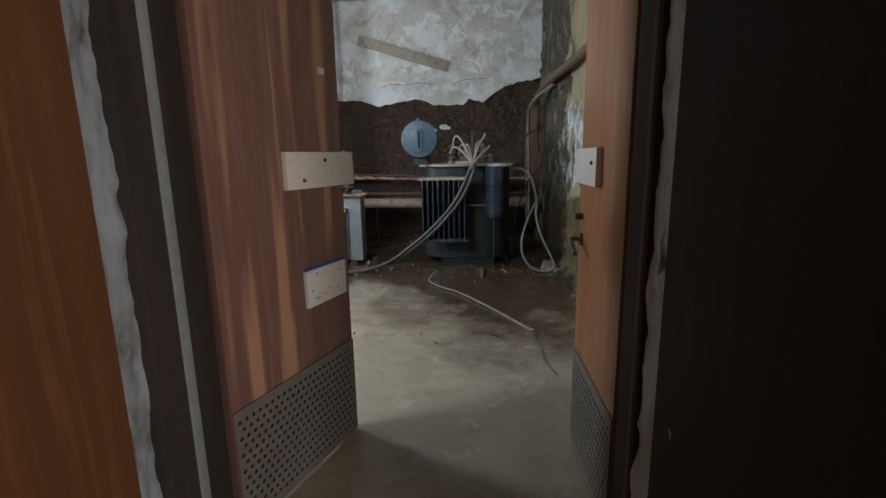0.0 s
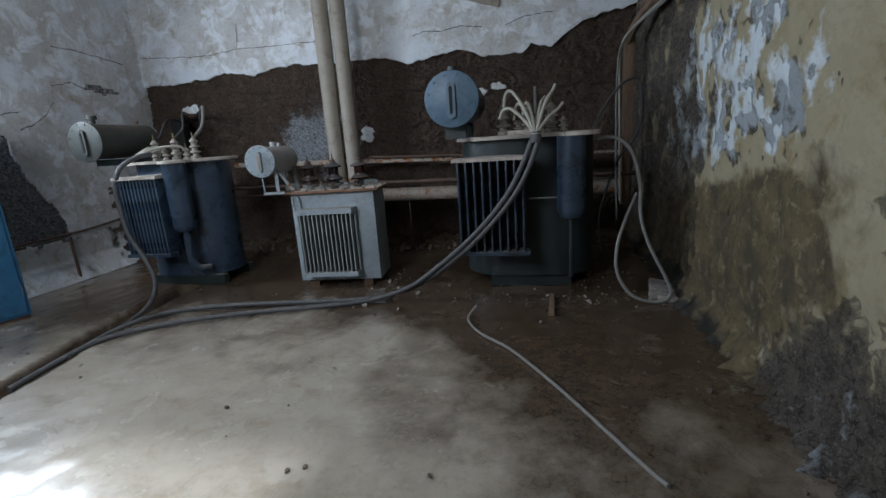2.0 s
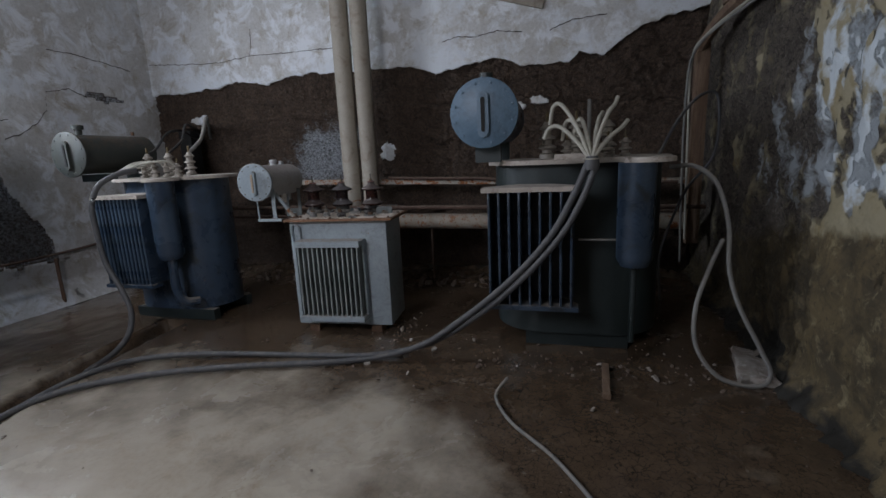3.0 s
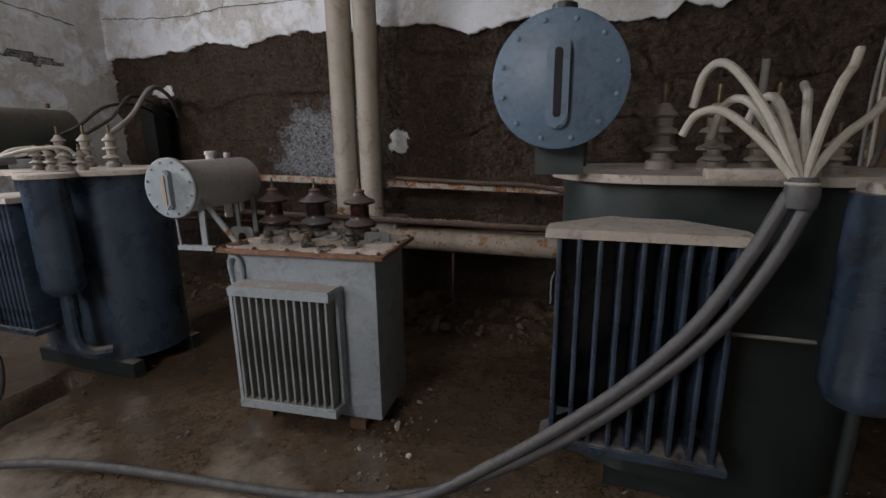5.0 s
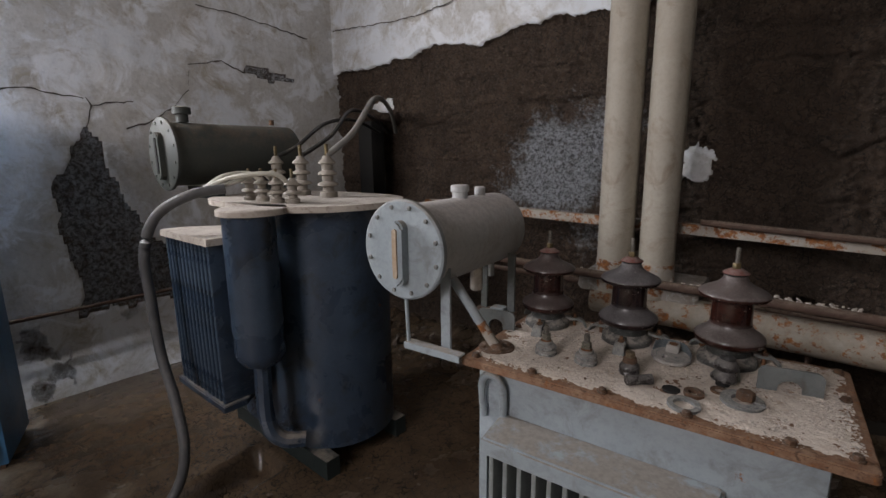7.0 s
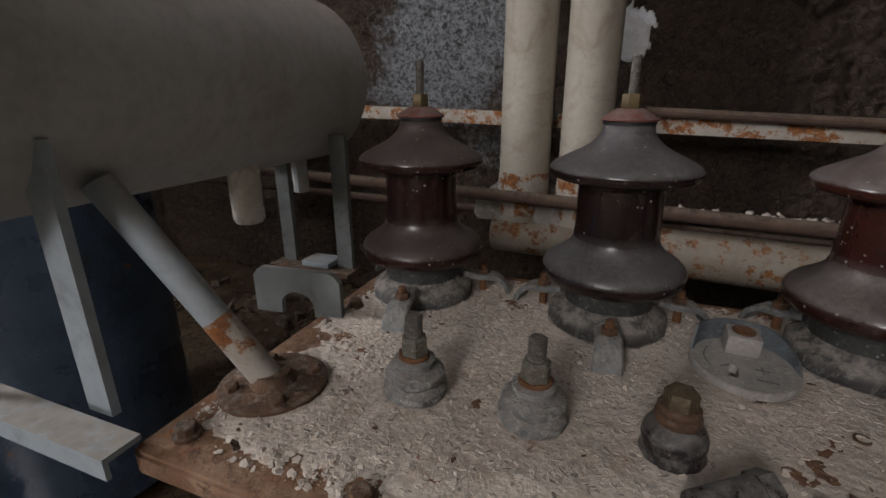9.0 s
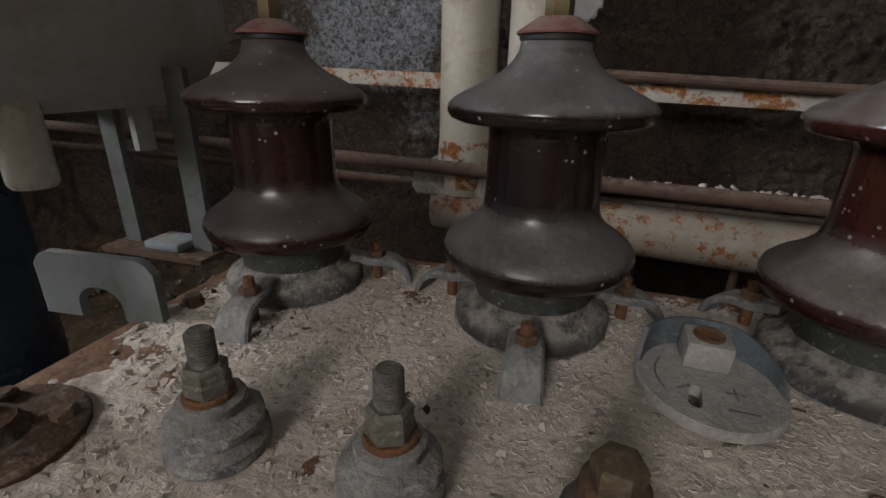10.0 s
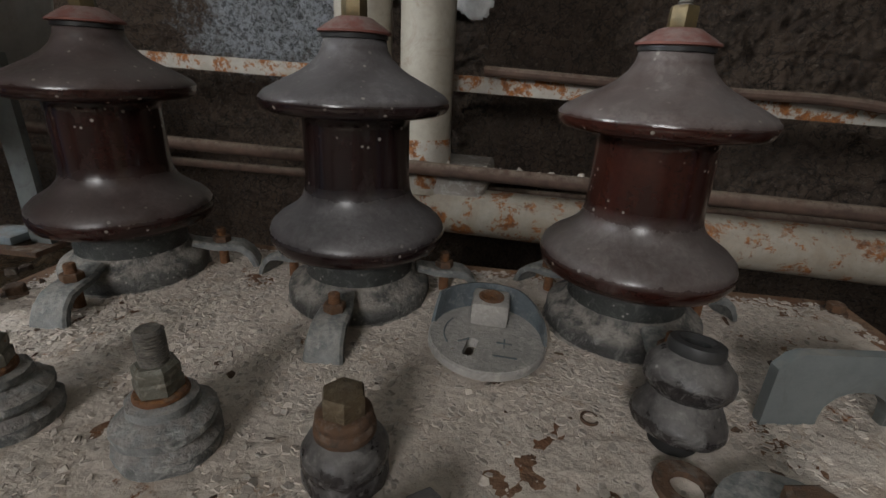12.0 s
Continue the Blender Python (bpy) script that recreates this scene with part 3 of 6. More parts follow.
def relief(name, us, columns, place, material, label):
    """A wall sheet: columns(u) gives rows of (v, depth, strip, salt); place(u, v, depth) lays it out."""
    verts, strip, salt, faces = [], [], [], []
    rows = 0
    for u in us:
        col = columns(u)
        rows = len(col)
        for v, d, s, w in col:
            verts.append(place(u, v, d))
            strip.append(s)
            salt.append(w)
    for i in range(len(us) - 1):
        for j in range(rows - 1):
            a = i * rows + j
            faces.append((a, a + rows, a + rows + 1, a + 1))
    me = bpy.data.meshes.new(name)
    me.from_pydata(verts, [], faces)
    for key, vals in (("strip", strip), ("salt", salt)):
        at = me.attributes.new(key, "FLOAT", "POINT")
        at.data.foreach_set("value", vals)
    for p in me.polygons:
        p.use_smooth = True
    me.materials.append(M[material])
    return tagged(new(name, me), label, "wall", kind="structure")


# ---- structure ----
XL, XR, YB, YF, YO, H = -3.97, 2.03, 7.77, 1.81, 1.42, 3.6

# lower edge of the plaster on the back wall, where it has fallen away
EDGE = [(-3.98, 2.12), (-3.66, 2.13), (-3.36, 2.13), (-3.02, 2.15), (-2.77, 2.2), (-2.57, 2.17), (-2.39, 2.12), (-2.14, 2.19), (-1.87, 2.21), (-1.47, 2.19), (-1.0, 2.18),
        (-0.75, 2.18), (-0.55, 2.15), (-0.43, 2.07), (-0.3, 2.1), (-0.11, 2.15), (0.23, 2.17), (0.43, 2.08), (0.65, 2.08), (0.88, 2.1), (0.96, 2.17), (1.18, 2.12),
        (1.28, 2.19), (1.48, 2.34), (2.04, 2.46)]
# deep cracks in the bare masonry
FISSURES = [[(-1.09, 1.68), (-0.83, 1.61), (-0.43, 1.35), (-0.33, 1.43), (-0.1, 1.5)], [(0.63, 1.99), (0.79, 1.86), (0.84, 1.73), (1.19, 1.72), (1.95, 1.70)],
            [(0.26, 1.67), (0.5, 1.48), (1.4, 1.46)], [(-3.0, 1.62), (-2.3, 1.75), (-1.5, 1.72)], [(-0.9, 2.0), (-0.2, 1.93), (0.6, 1.98)], [(-0.9, 1.82), (0.1, 1.80), (0.3, 1.9)]]

FISSURE_BOXES = [(f_, (min(p[0] for p in f_) - 0.05, max(p[0] for p in f_) + 0.05, min(p[1] for p in f_) - 0.05, max(p[1] for p in f_) + 0.05)) for f_ in FISSURES]


def back_column(u):
    b = lerp_line(EDGE, u) + 0.02 * fbm(u * 4.6, 3.0, 0.5) + 0.014 * fbm(u * 14, 8.0, 0.5)
    col = []
    nb = 250
    for j in range(nb + 1):
        v = b * j / nb
        rough = 0.045 * fbm(u * 3.2, v * 3.8, 1.0) + 0.03 * fbm(u * 11, v * 13, 4.0) + 0.012 * fbm(u * 30, v * 36, 9.0)
        course = 0.012 if (v * 5.2) % 1.0 < 0.1 + 0.05 * fbm(u * 5, v * 5, 2) else 0.0
        clod = abs(fbm(u * 17, v * 20, 31.0)) + 0.6 * abs(fbm(u * 43, v * 47, 23.0))
        d = 0.030 + rough * 0.7 + course + 0.034 * clod
        fu, fv = u + 0.02 * fbm(u * 8, v * 8, 12), v + 0.03 * fbm(u * 7, v * 7, 17)
        near = [f_ for f_, (a0, a1, b0, b1) in FISSURE_BOXES if a0 < fu < a1 and b0 < fv < b1]
        gap = min((-inside(f_ + f_[-2:0:-1], fu, fv) for f_ in near), default=1.0)
        if gap < 0.013:
            d += 0.05 * (1 - gap / 0.013)
        under = min(1.0, max(0.0, (0.66 + 0.05 * fbm(u * 2.5, 1.0, 3.0) - v) / 0.06)) * min(1.0, max(0.0, (u + 1.0) / 0.15))
        d += 0.34 * under
        s = 1.0
        w = 0.60 * min(1.0, 1.7 * max(0.0, 1 - math.hypot((u + 1.78) / 0.72, (v - 1.35 - 0.15 * (u + 1.8)) / 0.52) + 0.2 * fbm(u * 4, v * 4, 2)))
        w = max(w, 0.45 * (1 - min(1, abs(v - 0.9) / 0.4)) * max(0, 1 - abs(u + 1.6) / 0.6))
        w += 0.16 * max(0.0, fbm(u * 2.2, v * 3.0, 15.0))
        nicheness = inside([(-3.74, 1.72), (-3.22, 1.72), (-3.06, 1.45), (-3.02, 1.0), (-3.74, 1.0)], u + 0.03 * fbm(u * 9, v * 9, 3), v + 0.03 * fbm(u * 9, v * 9, 6))
        if nicheness > 0:
            d += 0.32 * min(1.0, nicheness / 0.025)
        for cx, cz, rx, rz in ((-1.0, 1.34, 0.10, 0.12), (-3.35, 1.80, 0.17, 0.06), (0.60, 1.76, 0.10, 0.05), (0.36, 1.72, 0.13, 0.055)):
            k = 1 - math.hypot((u - cx) / rx, (v - cz) / rz) + 0.35 * fbm(u * 12, v * 12, 5)
            if k > 0.2:
                d, s, w = min(d, 0.004 + 0.01 * fbm(u * 9, v * 9, 2)), 0.0, 0.22
        col.append((v, d, s, w))
    for j in range(42):
        v = b + (H - b) * (j / 41) ** 1.3
        lip = 0.006 * fbm(u * 5, v * 5, 7.0) + 0.012 * fbm(u * 1.2, v * 1.2, 2.0)
        w = 0.28 + 0.45 * max(0.0, fbm(u * 1.3, v * 2.6, 11.0)) + 0.25 * max(0.0, 1 - (v - b) / 0.25) * max(0, fbm(u * 1.5, 5.0, 2.0) + 0.5)
        col.append((v, lip - 0.012, 0.0, w))
    return col


us = [XL - 0.02 + 0.014 * k for k in range(130)]
us += [us[-1] + 0.0075 * k for k in range(1, 341)]
us += [us[-1] + (XR + 0.04 - us[-1]) * k / 120 for k in range(1, 121)]
wall_back = relief("wall_back", us, back_column, lambda u, v, d: (u, YB + d, v), "plaster",
                   "back wall with grey plaster fallen off to crumbling brown masonry")

BROKEN = [(5.89, 1.60), (5.78, 1.42), (5.66, 1.25), (5.68, 0.9), (5.75, 0.7), (5.70, 0.46), (6.3, 0.46), (6.30, 0.62), (6.22, 0.8), (6.09, 1.01), (5.98, 1.26), (5.96, 1.45)]
BROKEN_TIP = [(6.85, 2.06), (7.1, 2.09), (7.36, 2.02), (7.15, 1.99)]
WY0, WY1, WZ0, WZ1 = 4.54, 5.3, 1.86, 2.8


def left_column(u, whole=True):
    col = []
    top = H if whole else WZ0
    for j in range(131):
        v = top * j / 130
        wob, wob2 = 0.035 * fbm(u * 6, v * 6, 1), 0.035 * fbm(u * 6, v * 6, 8)
        k = max(inside(BROKEN, u + wob, v + wob2), inside(BROKEN_TIP, u + wob * 0.5, v + wob2 * 0.5))
        low = 0.47 + 0.05 * fbm(u * 3, 1, 1) - v
        d = 0.010 * fbm(u * 1.2, v * 1.2, 4) + 0.004 * fbm(u * 7, v * 7, 3)
        s = 0.0
        if k > 0:
            d += min(1.0, k / 0.02) * (0.025 + 0.02 * fbm(u * 14, v * 14, 5) + 0.012 * fbm(u * 40, v * 40, 2))
            s = 1.0
        d -= 0.14 * max(0.0, 1 - v / 0.22)
        if u > 6.95 + 0.2 * fbm(v * 4, 2, 2) and v < 0.85 + 0.2 * fbm(u * 4, 1, 6):
            s = 1.0
            d += 0.02 * fbm(u * 14, v * 14, 5)
        if v < 0.46 + 0.05 * fbm(u * 3, 1, 1) and s == 0:
            s = 0.36 + 0.25 * fbm(u * 3, v * 3, 2)
        col.append((v, d, s, (0.25 + 0.45 * max(0, fbm(u * 1.4, v * 1.8, 3))) if s == 0.0 else (0.5 if k > 0 else 0.2)))
    return col


us = [WY1 + k * (YB + 0.07 - WY1) / 170 for k in range(171)]
wall_left = relief("wall_left", us, left_column, lambda u, v, d: (XL - d, u, v), "plaster",
                   "cracked grey plaster side wall with broken patches")
us = [WY0 + k * (WY1 - WY0) / 50 for k in range(51)]
relief("wall_left_apron", us, lambda u: left_column(u, False), lambda u, v, d: (XL - d, u, v), "plaster", "grey plaster below the side window")
# the rest of that wall round its window opening
bm = box(XL - 0.4, XL, YF - 0.4, WY0, 0, H)
box(XL - 0.4, XL - 0.13, WY0, WY1 + 0.01, -0.05, WZ0, bm=bm)
box(XL - 0.4, XL, WY0, WY1 + 0.01, WZ1, H, bm=bm)
box(XL - 0.13, XL + 0.02, WY0 - 0.02, WY1, WZ0 - 0.03, WZ0, bm=bm)
box(XL - 0.4, XL - 0.13, WY1 + 0.01, YB + 0.5, -0.05, H, bm=bm)
tagged(link_mesh("wall_left_window_side", bm, "ceiling"), "whitewashed wall round the side window", "wall", kind="structure")


# stretches of the side wall, as (distance along the wall, height)
SALTED = [(6.5, 1.3), (5.75, 2.0), (5.1, 1.72), (4.95, 2.1), (4.75, 2.2), (4.62, 1.55), (4.32, 1.62), (4.2, 1.34), (4.4, 1.12), (5.2, 0.98), (6.32, 0.85)]
SOAKED = [(6.6, 0.5), (5.3, 1.0), (4.55, 1.18), (4.1, 0.98), (4.02, 0.52), (4.3, 0.3), (5.0, -0.1), (6.6, -0.1)]
LOW_BARE = [(4.5, 0.16), (4.02, 0.6), (3.85, 0.35), (3.7, 0.62), (3.5, 0.66), (3.3, 0.3), (2.9, 0.35), (2.9, -0.1), (4.5, -0.1)]
LOW_WHITE = [(3.58, 0.78), (2.9, 0.74), (2.9, 0.32), (3.42, 0.42)]
HIGH_WHITE = [(3.82, 1.25), (3.78, 1.62), (3.5, 1.95), (3.4, 1.6), (3.55, 1.3)]
HIGH_BARE = [(3.55, 1.32), (3.45, 1.75), (2.9, 1.85), (2.9, 1.3)]
GREY_BARE = [(3.64, 1.30), (3.3, 1.30), (3.3, 1.02), (3.6, 1.06)]


def right_column(u):
    col = []
    for j in range(171):
        v = H * j / 170
        n1, n2, n3 = fbm(u * 1.7, v * 1.5, 2.0), fbm(u * 4.5, v * 3.6, 6.0), fbm(u * 13, v * 11, 9.0)
        wu, wv = u + 0.10 * n2 + 0.03 * n3, v + 0.07 * fbm(u * 5, v * 5, 14.0) + 0.025 * n3

        def zone(poly, soft):
            return max(0.0, min(1.0, 0.5 + inside(poly, wu, wv) / soft))

        corner = max(0.0, min(1.0, (u - 5.35 + 0.25 * n2) / 0.55))
        salted, soaked = zone(SALTED, 0.25), zone(SOAKED, 0.45)
        bare = max(zone(LOW_BARE, 0.40), 0.9 * zone(HIGH_BARE, 0.30), 0.8 * zone(GREY_BARE, 0.25))
        white = max(zone(LOW_WHITE, 0.35), zone(HIGH_WHITE, 0.30))
        flaked = salted * max(0.0, min(1.0, 0.42 + 0.9 * n3 + 0.6 * n2))
        s_ = max(corner * (0.75 + 0.4 * n2), bare, flaked, 0.10 + 0.35 * max(0.0, n1) + 0.2 * n2)
        s_ = max(0.0, min(0.82, 0.82 * s_ * (1 - 0.8 * white)))
        d = 0.018 * n1 + 0.010 * n2 + 0.016 * s_
        if s_ > 0.25:
            brick = 0.010 if (v * 8.5) % 1.0 < 0.13 or (u * 4.0 + 0.5 * (int(v * 8.5) % 2)) % 1.0 < 0.07 else 0.0
            d += min(1.0, (s_ - 0.25) / 0.3) * (0.020 * fbm(u * 9, v * 10, 3.0) + 0.012 * abs(fbm(u * 26, v * 28, 5.0)) + brick * corner)
        d -= 0.09 * max(0.0, 1 - v / 0.16) * (1 + 0.9 * n3 + 0.5 * n2)
        w = 0.66 * salted * max(0.0, 0.8 + 1.0 * fbm(u * 7, v * 4, 21.0)) * (1 - 0.35 * corner) + 0.55 * white + 0.34 * bare * (0.6 + n3) + 0.30 * max(0.0, n2 + 0.3 * n3) * (1 - corner)
        # w below zero darkens: soaked patch, foot of the corner, band along the floor
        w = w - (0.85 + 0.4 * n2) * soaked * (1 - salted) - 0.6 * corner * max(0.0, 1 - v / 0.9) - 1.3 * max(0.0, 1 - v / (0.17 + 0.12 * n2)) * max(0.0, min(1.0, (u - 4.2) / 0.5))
        col.append((v, d, s_, w))
    return col


us = [YF + 0.02 + k * (YB + 0.06 - YF) / 330 for k in range(331)]
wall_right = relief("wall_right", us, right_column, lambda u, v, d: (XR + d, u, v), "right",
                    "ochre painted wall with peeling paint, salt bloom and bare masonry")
for p in wall_right.data.polygons:
    p.flip()
for p in wall_back.data.polygons:
    p.flip()
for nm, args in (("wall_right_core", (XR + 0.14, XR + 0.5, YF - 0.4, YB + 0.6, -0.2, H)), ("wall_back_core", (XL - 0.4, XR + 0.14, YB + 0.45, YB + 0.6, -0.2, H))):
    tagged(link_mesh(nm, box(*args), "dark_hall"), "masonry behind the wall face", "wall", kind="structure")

# front wall with the doorway and a window
DX0, DX1, DZ = 0.05, 1.40, 2.12
FX0, FX1, FZ0, FZ1 = -1.85, -0.5, 2.0, 3.45
bm = box(XL - 0.4, FX0, YO, YF, 0, H)
box(FX0, FX1, YO, YF, 0, FZ0, bm=bm)
box(FX0, FX1, YO, YF, FZ1, H, bm=bm)
box(FX1, DX0, YO, YF, 0, H, bm=bm)
box(DX0, DX1, YO, YF, DZ, H, bm=bm)
box(DX1, XR + 0.5, YO, YF, 0, H, bm=bm)
tagged(link_mesh("wall_front", bm, "ceiling"), "thick whitewashed wall with the double doorway", "wall", kind="structure")
tagged(link_mesh("ceiling", box(XL - 0.4, XR + 0.5, YO, YB + 0.6, H, H + 0.15), "ceiling"), "flat whitewashed ceiling", "ceiling", kind="structure")

# floor: one worn concrete sheet with a cable trench
TRENCH = [(-2.36, 6.0), (-2.28, 5.0), (-2.10, 4.3), (-2.0, 3.4)]


def floor_point(x, y):
    tx = lerp_line([(-q, p) for p, q in TRENCH], -y)
    dz = 0.012 * fbm(x * 0.8, y * 0.8, 1.0) + 0.004 * fbm(x * 5, y * 5, 2.0)
    k = 0.125 + 0.012 * fbm(y * 7, 1, 1) - abs(x - tx)
    if k > 0 and 3.4 < y < 6.02:
        dz -= 0.11 * min(1.0, k / 0.045)
    dz += 0.05 * max(0.0, (y - 6.9) / 0.9) * (1 + fbm(x * 6, y * 6, 3))
    front = lerp_line([(-4, 4.75), (-2.2, 4.9), (-1.0, 5.0), (-0.3, 4.95), (0.3, 4.5), (0.9, 3.6), (1.3, 3.3), (2.1, 3.4)], x)
    n1 = fbm(x * 1.6, y * 1.9, 3.0)
    s = 0.5 + (y - front) * 0.6 + 0.38 * n1 + 0.16 * fbm(x * 5, y * 5, 8.0)
    s -= 0.55 * max(0.0, 1 - math.hypot((x - 1.6) / 0.5, (y - 4.9) / 0.8))
    s -= 0.5 * max(0.0, 1 - math.hypot((x + 0.1) / 0.35, (y - 4.9) / 0.5))
    if k > -0.02 and 3.4 < y < 6.02:
        s = max(s, min(1.0, 0.5 + k / 0.05))
    return dz, max(0.0, min(1.0, s)), max(0.0, 0.15 + 0.25 * n1 - 0.3 * max(0, y - 5.4))


us = [XL - 0.14 + k * (XR + 0.28 - XL) / 450 for k in range(451)]


def floor_column(u):
    return [(v, *floor_point(u, v)) for v in (YF + k * (YB + 0.1 - YF) / 240 for k in range(241))]


floor = relief("floor", us, floor_column, lambda u, v, d: (u, v, d), "floor", "worn concrete floor with brown damp stains and a cable trench")
floor["category"] = "floor"
tagged(link_mesh("floor_hall", box(-1.6, 3.2, -2.0, YF, -0.1, 0.0), "floor"), "concrete floor of the dim passage", "floor", kind="structure")
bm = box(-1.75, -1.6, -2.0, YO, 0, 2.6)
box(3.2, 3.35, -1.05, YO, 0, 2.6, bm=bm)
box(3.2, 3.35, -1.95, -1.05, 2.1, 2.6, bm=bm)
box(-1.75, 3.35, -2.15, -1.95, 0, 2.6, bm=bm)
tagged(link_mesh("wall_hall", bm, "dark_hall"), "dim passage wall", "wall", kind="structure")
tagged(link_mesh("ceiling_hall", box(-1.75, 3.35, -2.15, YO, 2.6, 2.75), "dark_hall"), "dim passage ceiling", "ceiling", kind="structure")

# ---- transformers ----


def bolt_ring(name, parent, centre, axis_m, radius, count, r, h, material):
    """Bolt heads round a flange, each a part."""
    me = None
    for k in range(count):
        a = 2 * math.pi * (k + 0.5) / count
        if me is None:
            ob = link_mesh(name, lathe([(r, 0), (r, h * 0.8), (r * 0.7, h)], 6), material, parent)
            me = ob.data
        else:
            ob = new(name, me)
            ob.parent = parent
        ob.matrix_local = Matrix.Translation(centre) @ axis_m @ Matrix.Translation((radius * math.cos(a), radius * math.sin(a), 0))


def conservator(parent, x, y0, y1, z, r, disc_mat, body_mat, z_lid, bolts=12):
    """An oil drum lying along y, with a bolted end plate and sight glass facing -y."""
    flip = Euler((radians(90), 0, 0)).to_matrix().to_4x4()
    body = part("oil_conservator", lathe([(r * 0.84, y0 - y1), (r * 0.91, y0 - y1 + 0.012), (r * 0.91, 0.0)], 40, m=Matrix.Translation((x, y0, z)) @ flip), body_mat, parent, "horizontal oil drum")
    part("end_plate", lathe([(r, -0.006), (r * 1.04, -0.004), (r * 1.04, 0.010), (r * 1.0, 0.014)], 40, m=Matrix.Translation((x, y0, z)) @ flip), disc_mat, body, "bolted round end plate")
    part("gauge_housing", slab(rounded(-0.17 * r, 0.17 * r, -0.72 * r, 0.62 * r, 0.165 * r), 0.012, 0.04, bevel=0.006), disc_mat, body).matrix_local = Matrix.Translation((x, y0, z)) @ flip
    part("sight_glass", slab(rounded(-0.055 * r, 0.055 * r, -0.55 * r, 0.46 * r, 0.05 * r), 0.036, 0.045), "glass_amber" if disc_mat == "grey" else "black", body).matrix_local = Matrix.Translation((x, y0, z)) @ flip
    bolt_ring("bolt", body, (x, y0 - 0.013, z), flip, r * 0.9, bolts, 0.0065 if disc_mat == "grey" else 0.009, 0.006, disc_mat if disc_mat != "grey" else "zinc")
    return body


def post_insulator(parent, x, y, z, material="cream", scale=1.0, sheds=3, top="brass"):
    prof = [(0.034, 0.0), (0.034, 0.02)]
    h = 0.02
    for k in range(sheds):
        prof += [(0.022, h + 0.006), (0.022, h + 0.02), (0.042 - 0.004 * k, h + 0.026), (0.038 - 0.004 * k, h + 0.034), (0.02, h + 0.042)]
        h += 0.042
    prof += [(0.014, h + 0.012), (0.010, h + 0.014)]
    prof = [(r * scale, q * scale) for r, q in prof]
    body = part("bushing", lathe(prof, 20, m=Matrix.Translation((x, y, z))), material, parent, "ribbed porcelain bushing")
    part("terminal_stud", lathe([(0.007 * scale, 0), (0.007 * scale, 0.045 * scale)], 8, m=Matrix.Translation((x, y, z + (h + 0.012) * scale))), top, body)
    return body


def finned_radiator(parent, x0, x1, y0, y1, z0, z1, n, material, thick, apex=None):
    """Vertical flat cooling fins between two headers."""
    rad = part("radiator", box(x0 + 0.01, x1 - 0.01, y1 - 0.10, y1 - 0.09, z0 + 0.02, z1 - 0.02), material, parent, "bank of flat vertical cooling fins")
    step = (x1 - x0) / n
    me = None
    for k in range(n):
        cx = x0 + step * (k + 0.5)
        if me is None:
            ob = link_mesh("fin", box(-thick / 2, thick / 2, y0 + 0.012, y1 - 0.09, z0 + 0.015, z1 - 0.01, thick * 0.4), material, rad)
            me = ob.data
        else:
            ob = new("fin", me)
            ob.parent = rad
        ob.matrix_local = Matrix.Translation((cx, 0, 0))
    outline = [(x0 - 0.012, y0), (x1 + 0.012, y0), (x1 + 0.012, y0 + 0.10), ((x0 + x1) / 2 + 0.05, y1 + 0.04), ((x0 + x1) / 2 - 0.05, y1 + 0.04), (x0 - 0.012, y0 + 0.10)]
    part("top_header", slab(outline, z1 - 0.012, z1 + 0.016, bevel=0.004), "lid", rad, "dust-covered header plate")
    part("bottom_header", slab(outline, z0 - 0.012, z0 + 0.016, bevel=0.004), material, rad)
    return rad


# the dark transformer near the side wall
T = thing("transformer", "large dark green oil transformer with blue finned radiator and cut cables", "transformer", 0, 0, 0, 0, "oil transformers along the back wall")
tank = part("tank", slab(rounded(0.38, 1.45, 5.96, 6.66, 0.33, 12), 0.1, 1.2), "dark_green", T, "dark green oval steel tank")
part("lid", slab(rounded(0.335, 1.50, 5.90, 6.71, 0.36, 12), 1.2, 1.228, bevel=0.004), "lid", T, "dust-covered lid")
part("base_rail", box(0.6, 1.25, 6.0, 6.06, 0.0, 0.1), "dark_green", T)
part("base_rail", box(0.5, 1.35, 6.48, 6.54, 0.0, 0.1), "dark_green", T)
finned_radiator(T, 0.38, 0.92, 5.70, 6.0, 0.35, 1.065, 9, "blue", 0.016)
pot = part("filter_cylinder", lathe([(0.02, 0.60), (0.075, 0.615), (0.098, 0.66), (0.1, 0.68), (0.1, 1.2)], 28, m=Matrix.Translation((1.235, 5.76, 0))), "blue", T, "round blue thermosiphon filter")
part("drain_pipe", rod((1.235, 5.76, 0.15), (1.235, 5.76, 0.61), 0.018), "dark_green", pot)
part("joint_pipe", rod((0.93, 5.84, 0.75), (1.15, 5.84, 0.75), 0.007), "rubber_light", pot)
part("lid_lobe", lathe([(0.135, 1.2), (0.135, 1.224), (0.13, 1.228)], 28, m=Matrix.Translation((1.3, 5.79, 0))), "lid", T)
con = conservator(T, 0.377, 5.835, 6.55, 1.518, 0.197, "disc_blue", "blue", 1.228)
for yy in (5.95, 6.4):
    part("bracket", box(0.30, 0.46, yy - 0.02, yy + 0.02, 1.226, 1.36), "dark_green", con)
part("filler_cap", lathe([(0.03, 0), (0.03, 0.03), (0.04, 0.032), (0.04, 0.06), (0.03, 0.065)], 16, m=Matrix.Translation((0.377, 5.95, 1.70))), "dark_green", con)
part("nameplate", box(0.352, 0.358, 6.15, 6.30, 0.68, 0.78), "zinc", T, "small metal nameplate, unreadable")
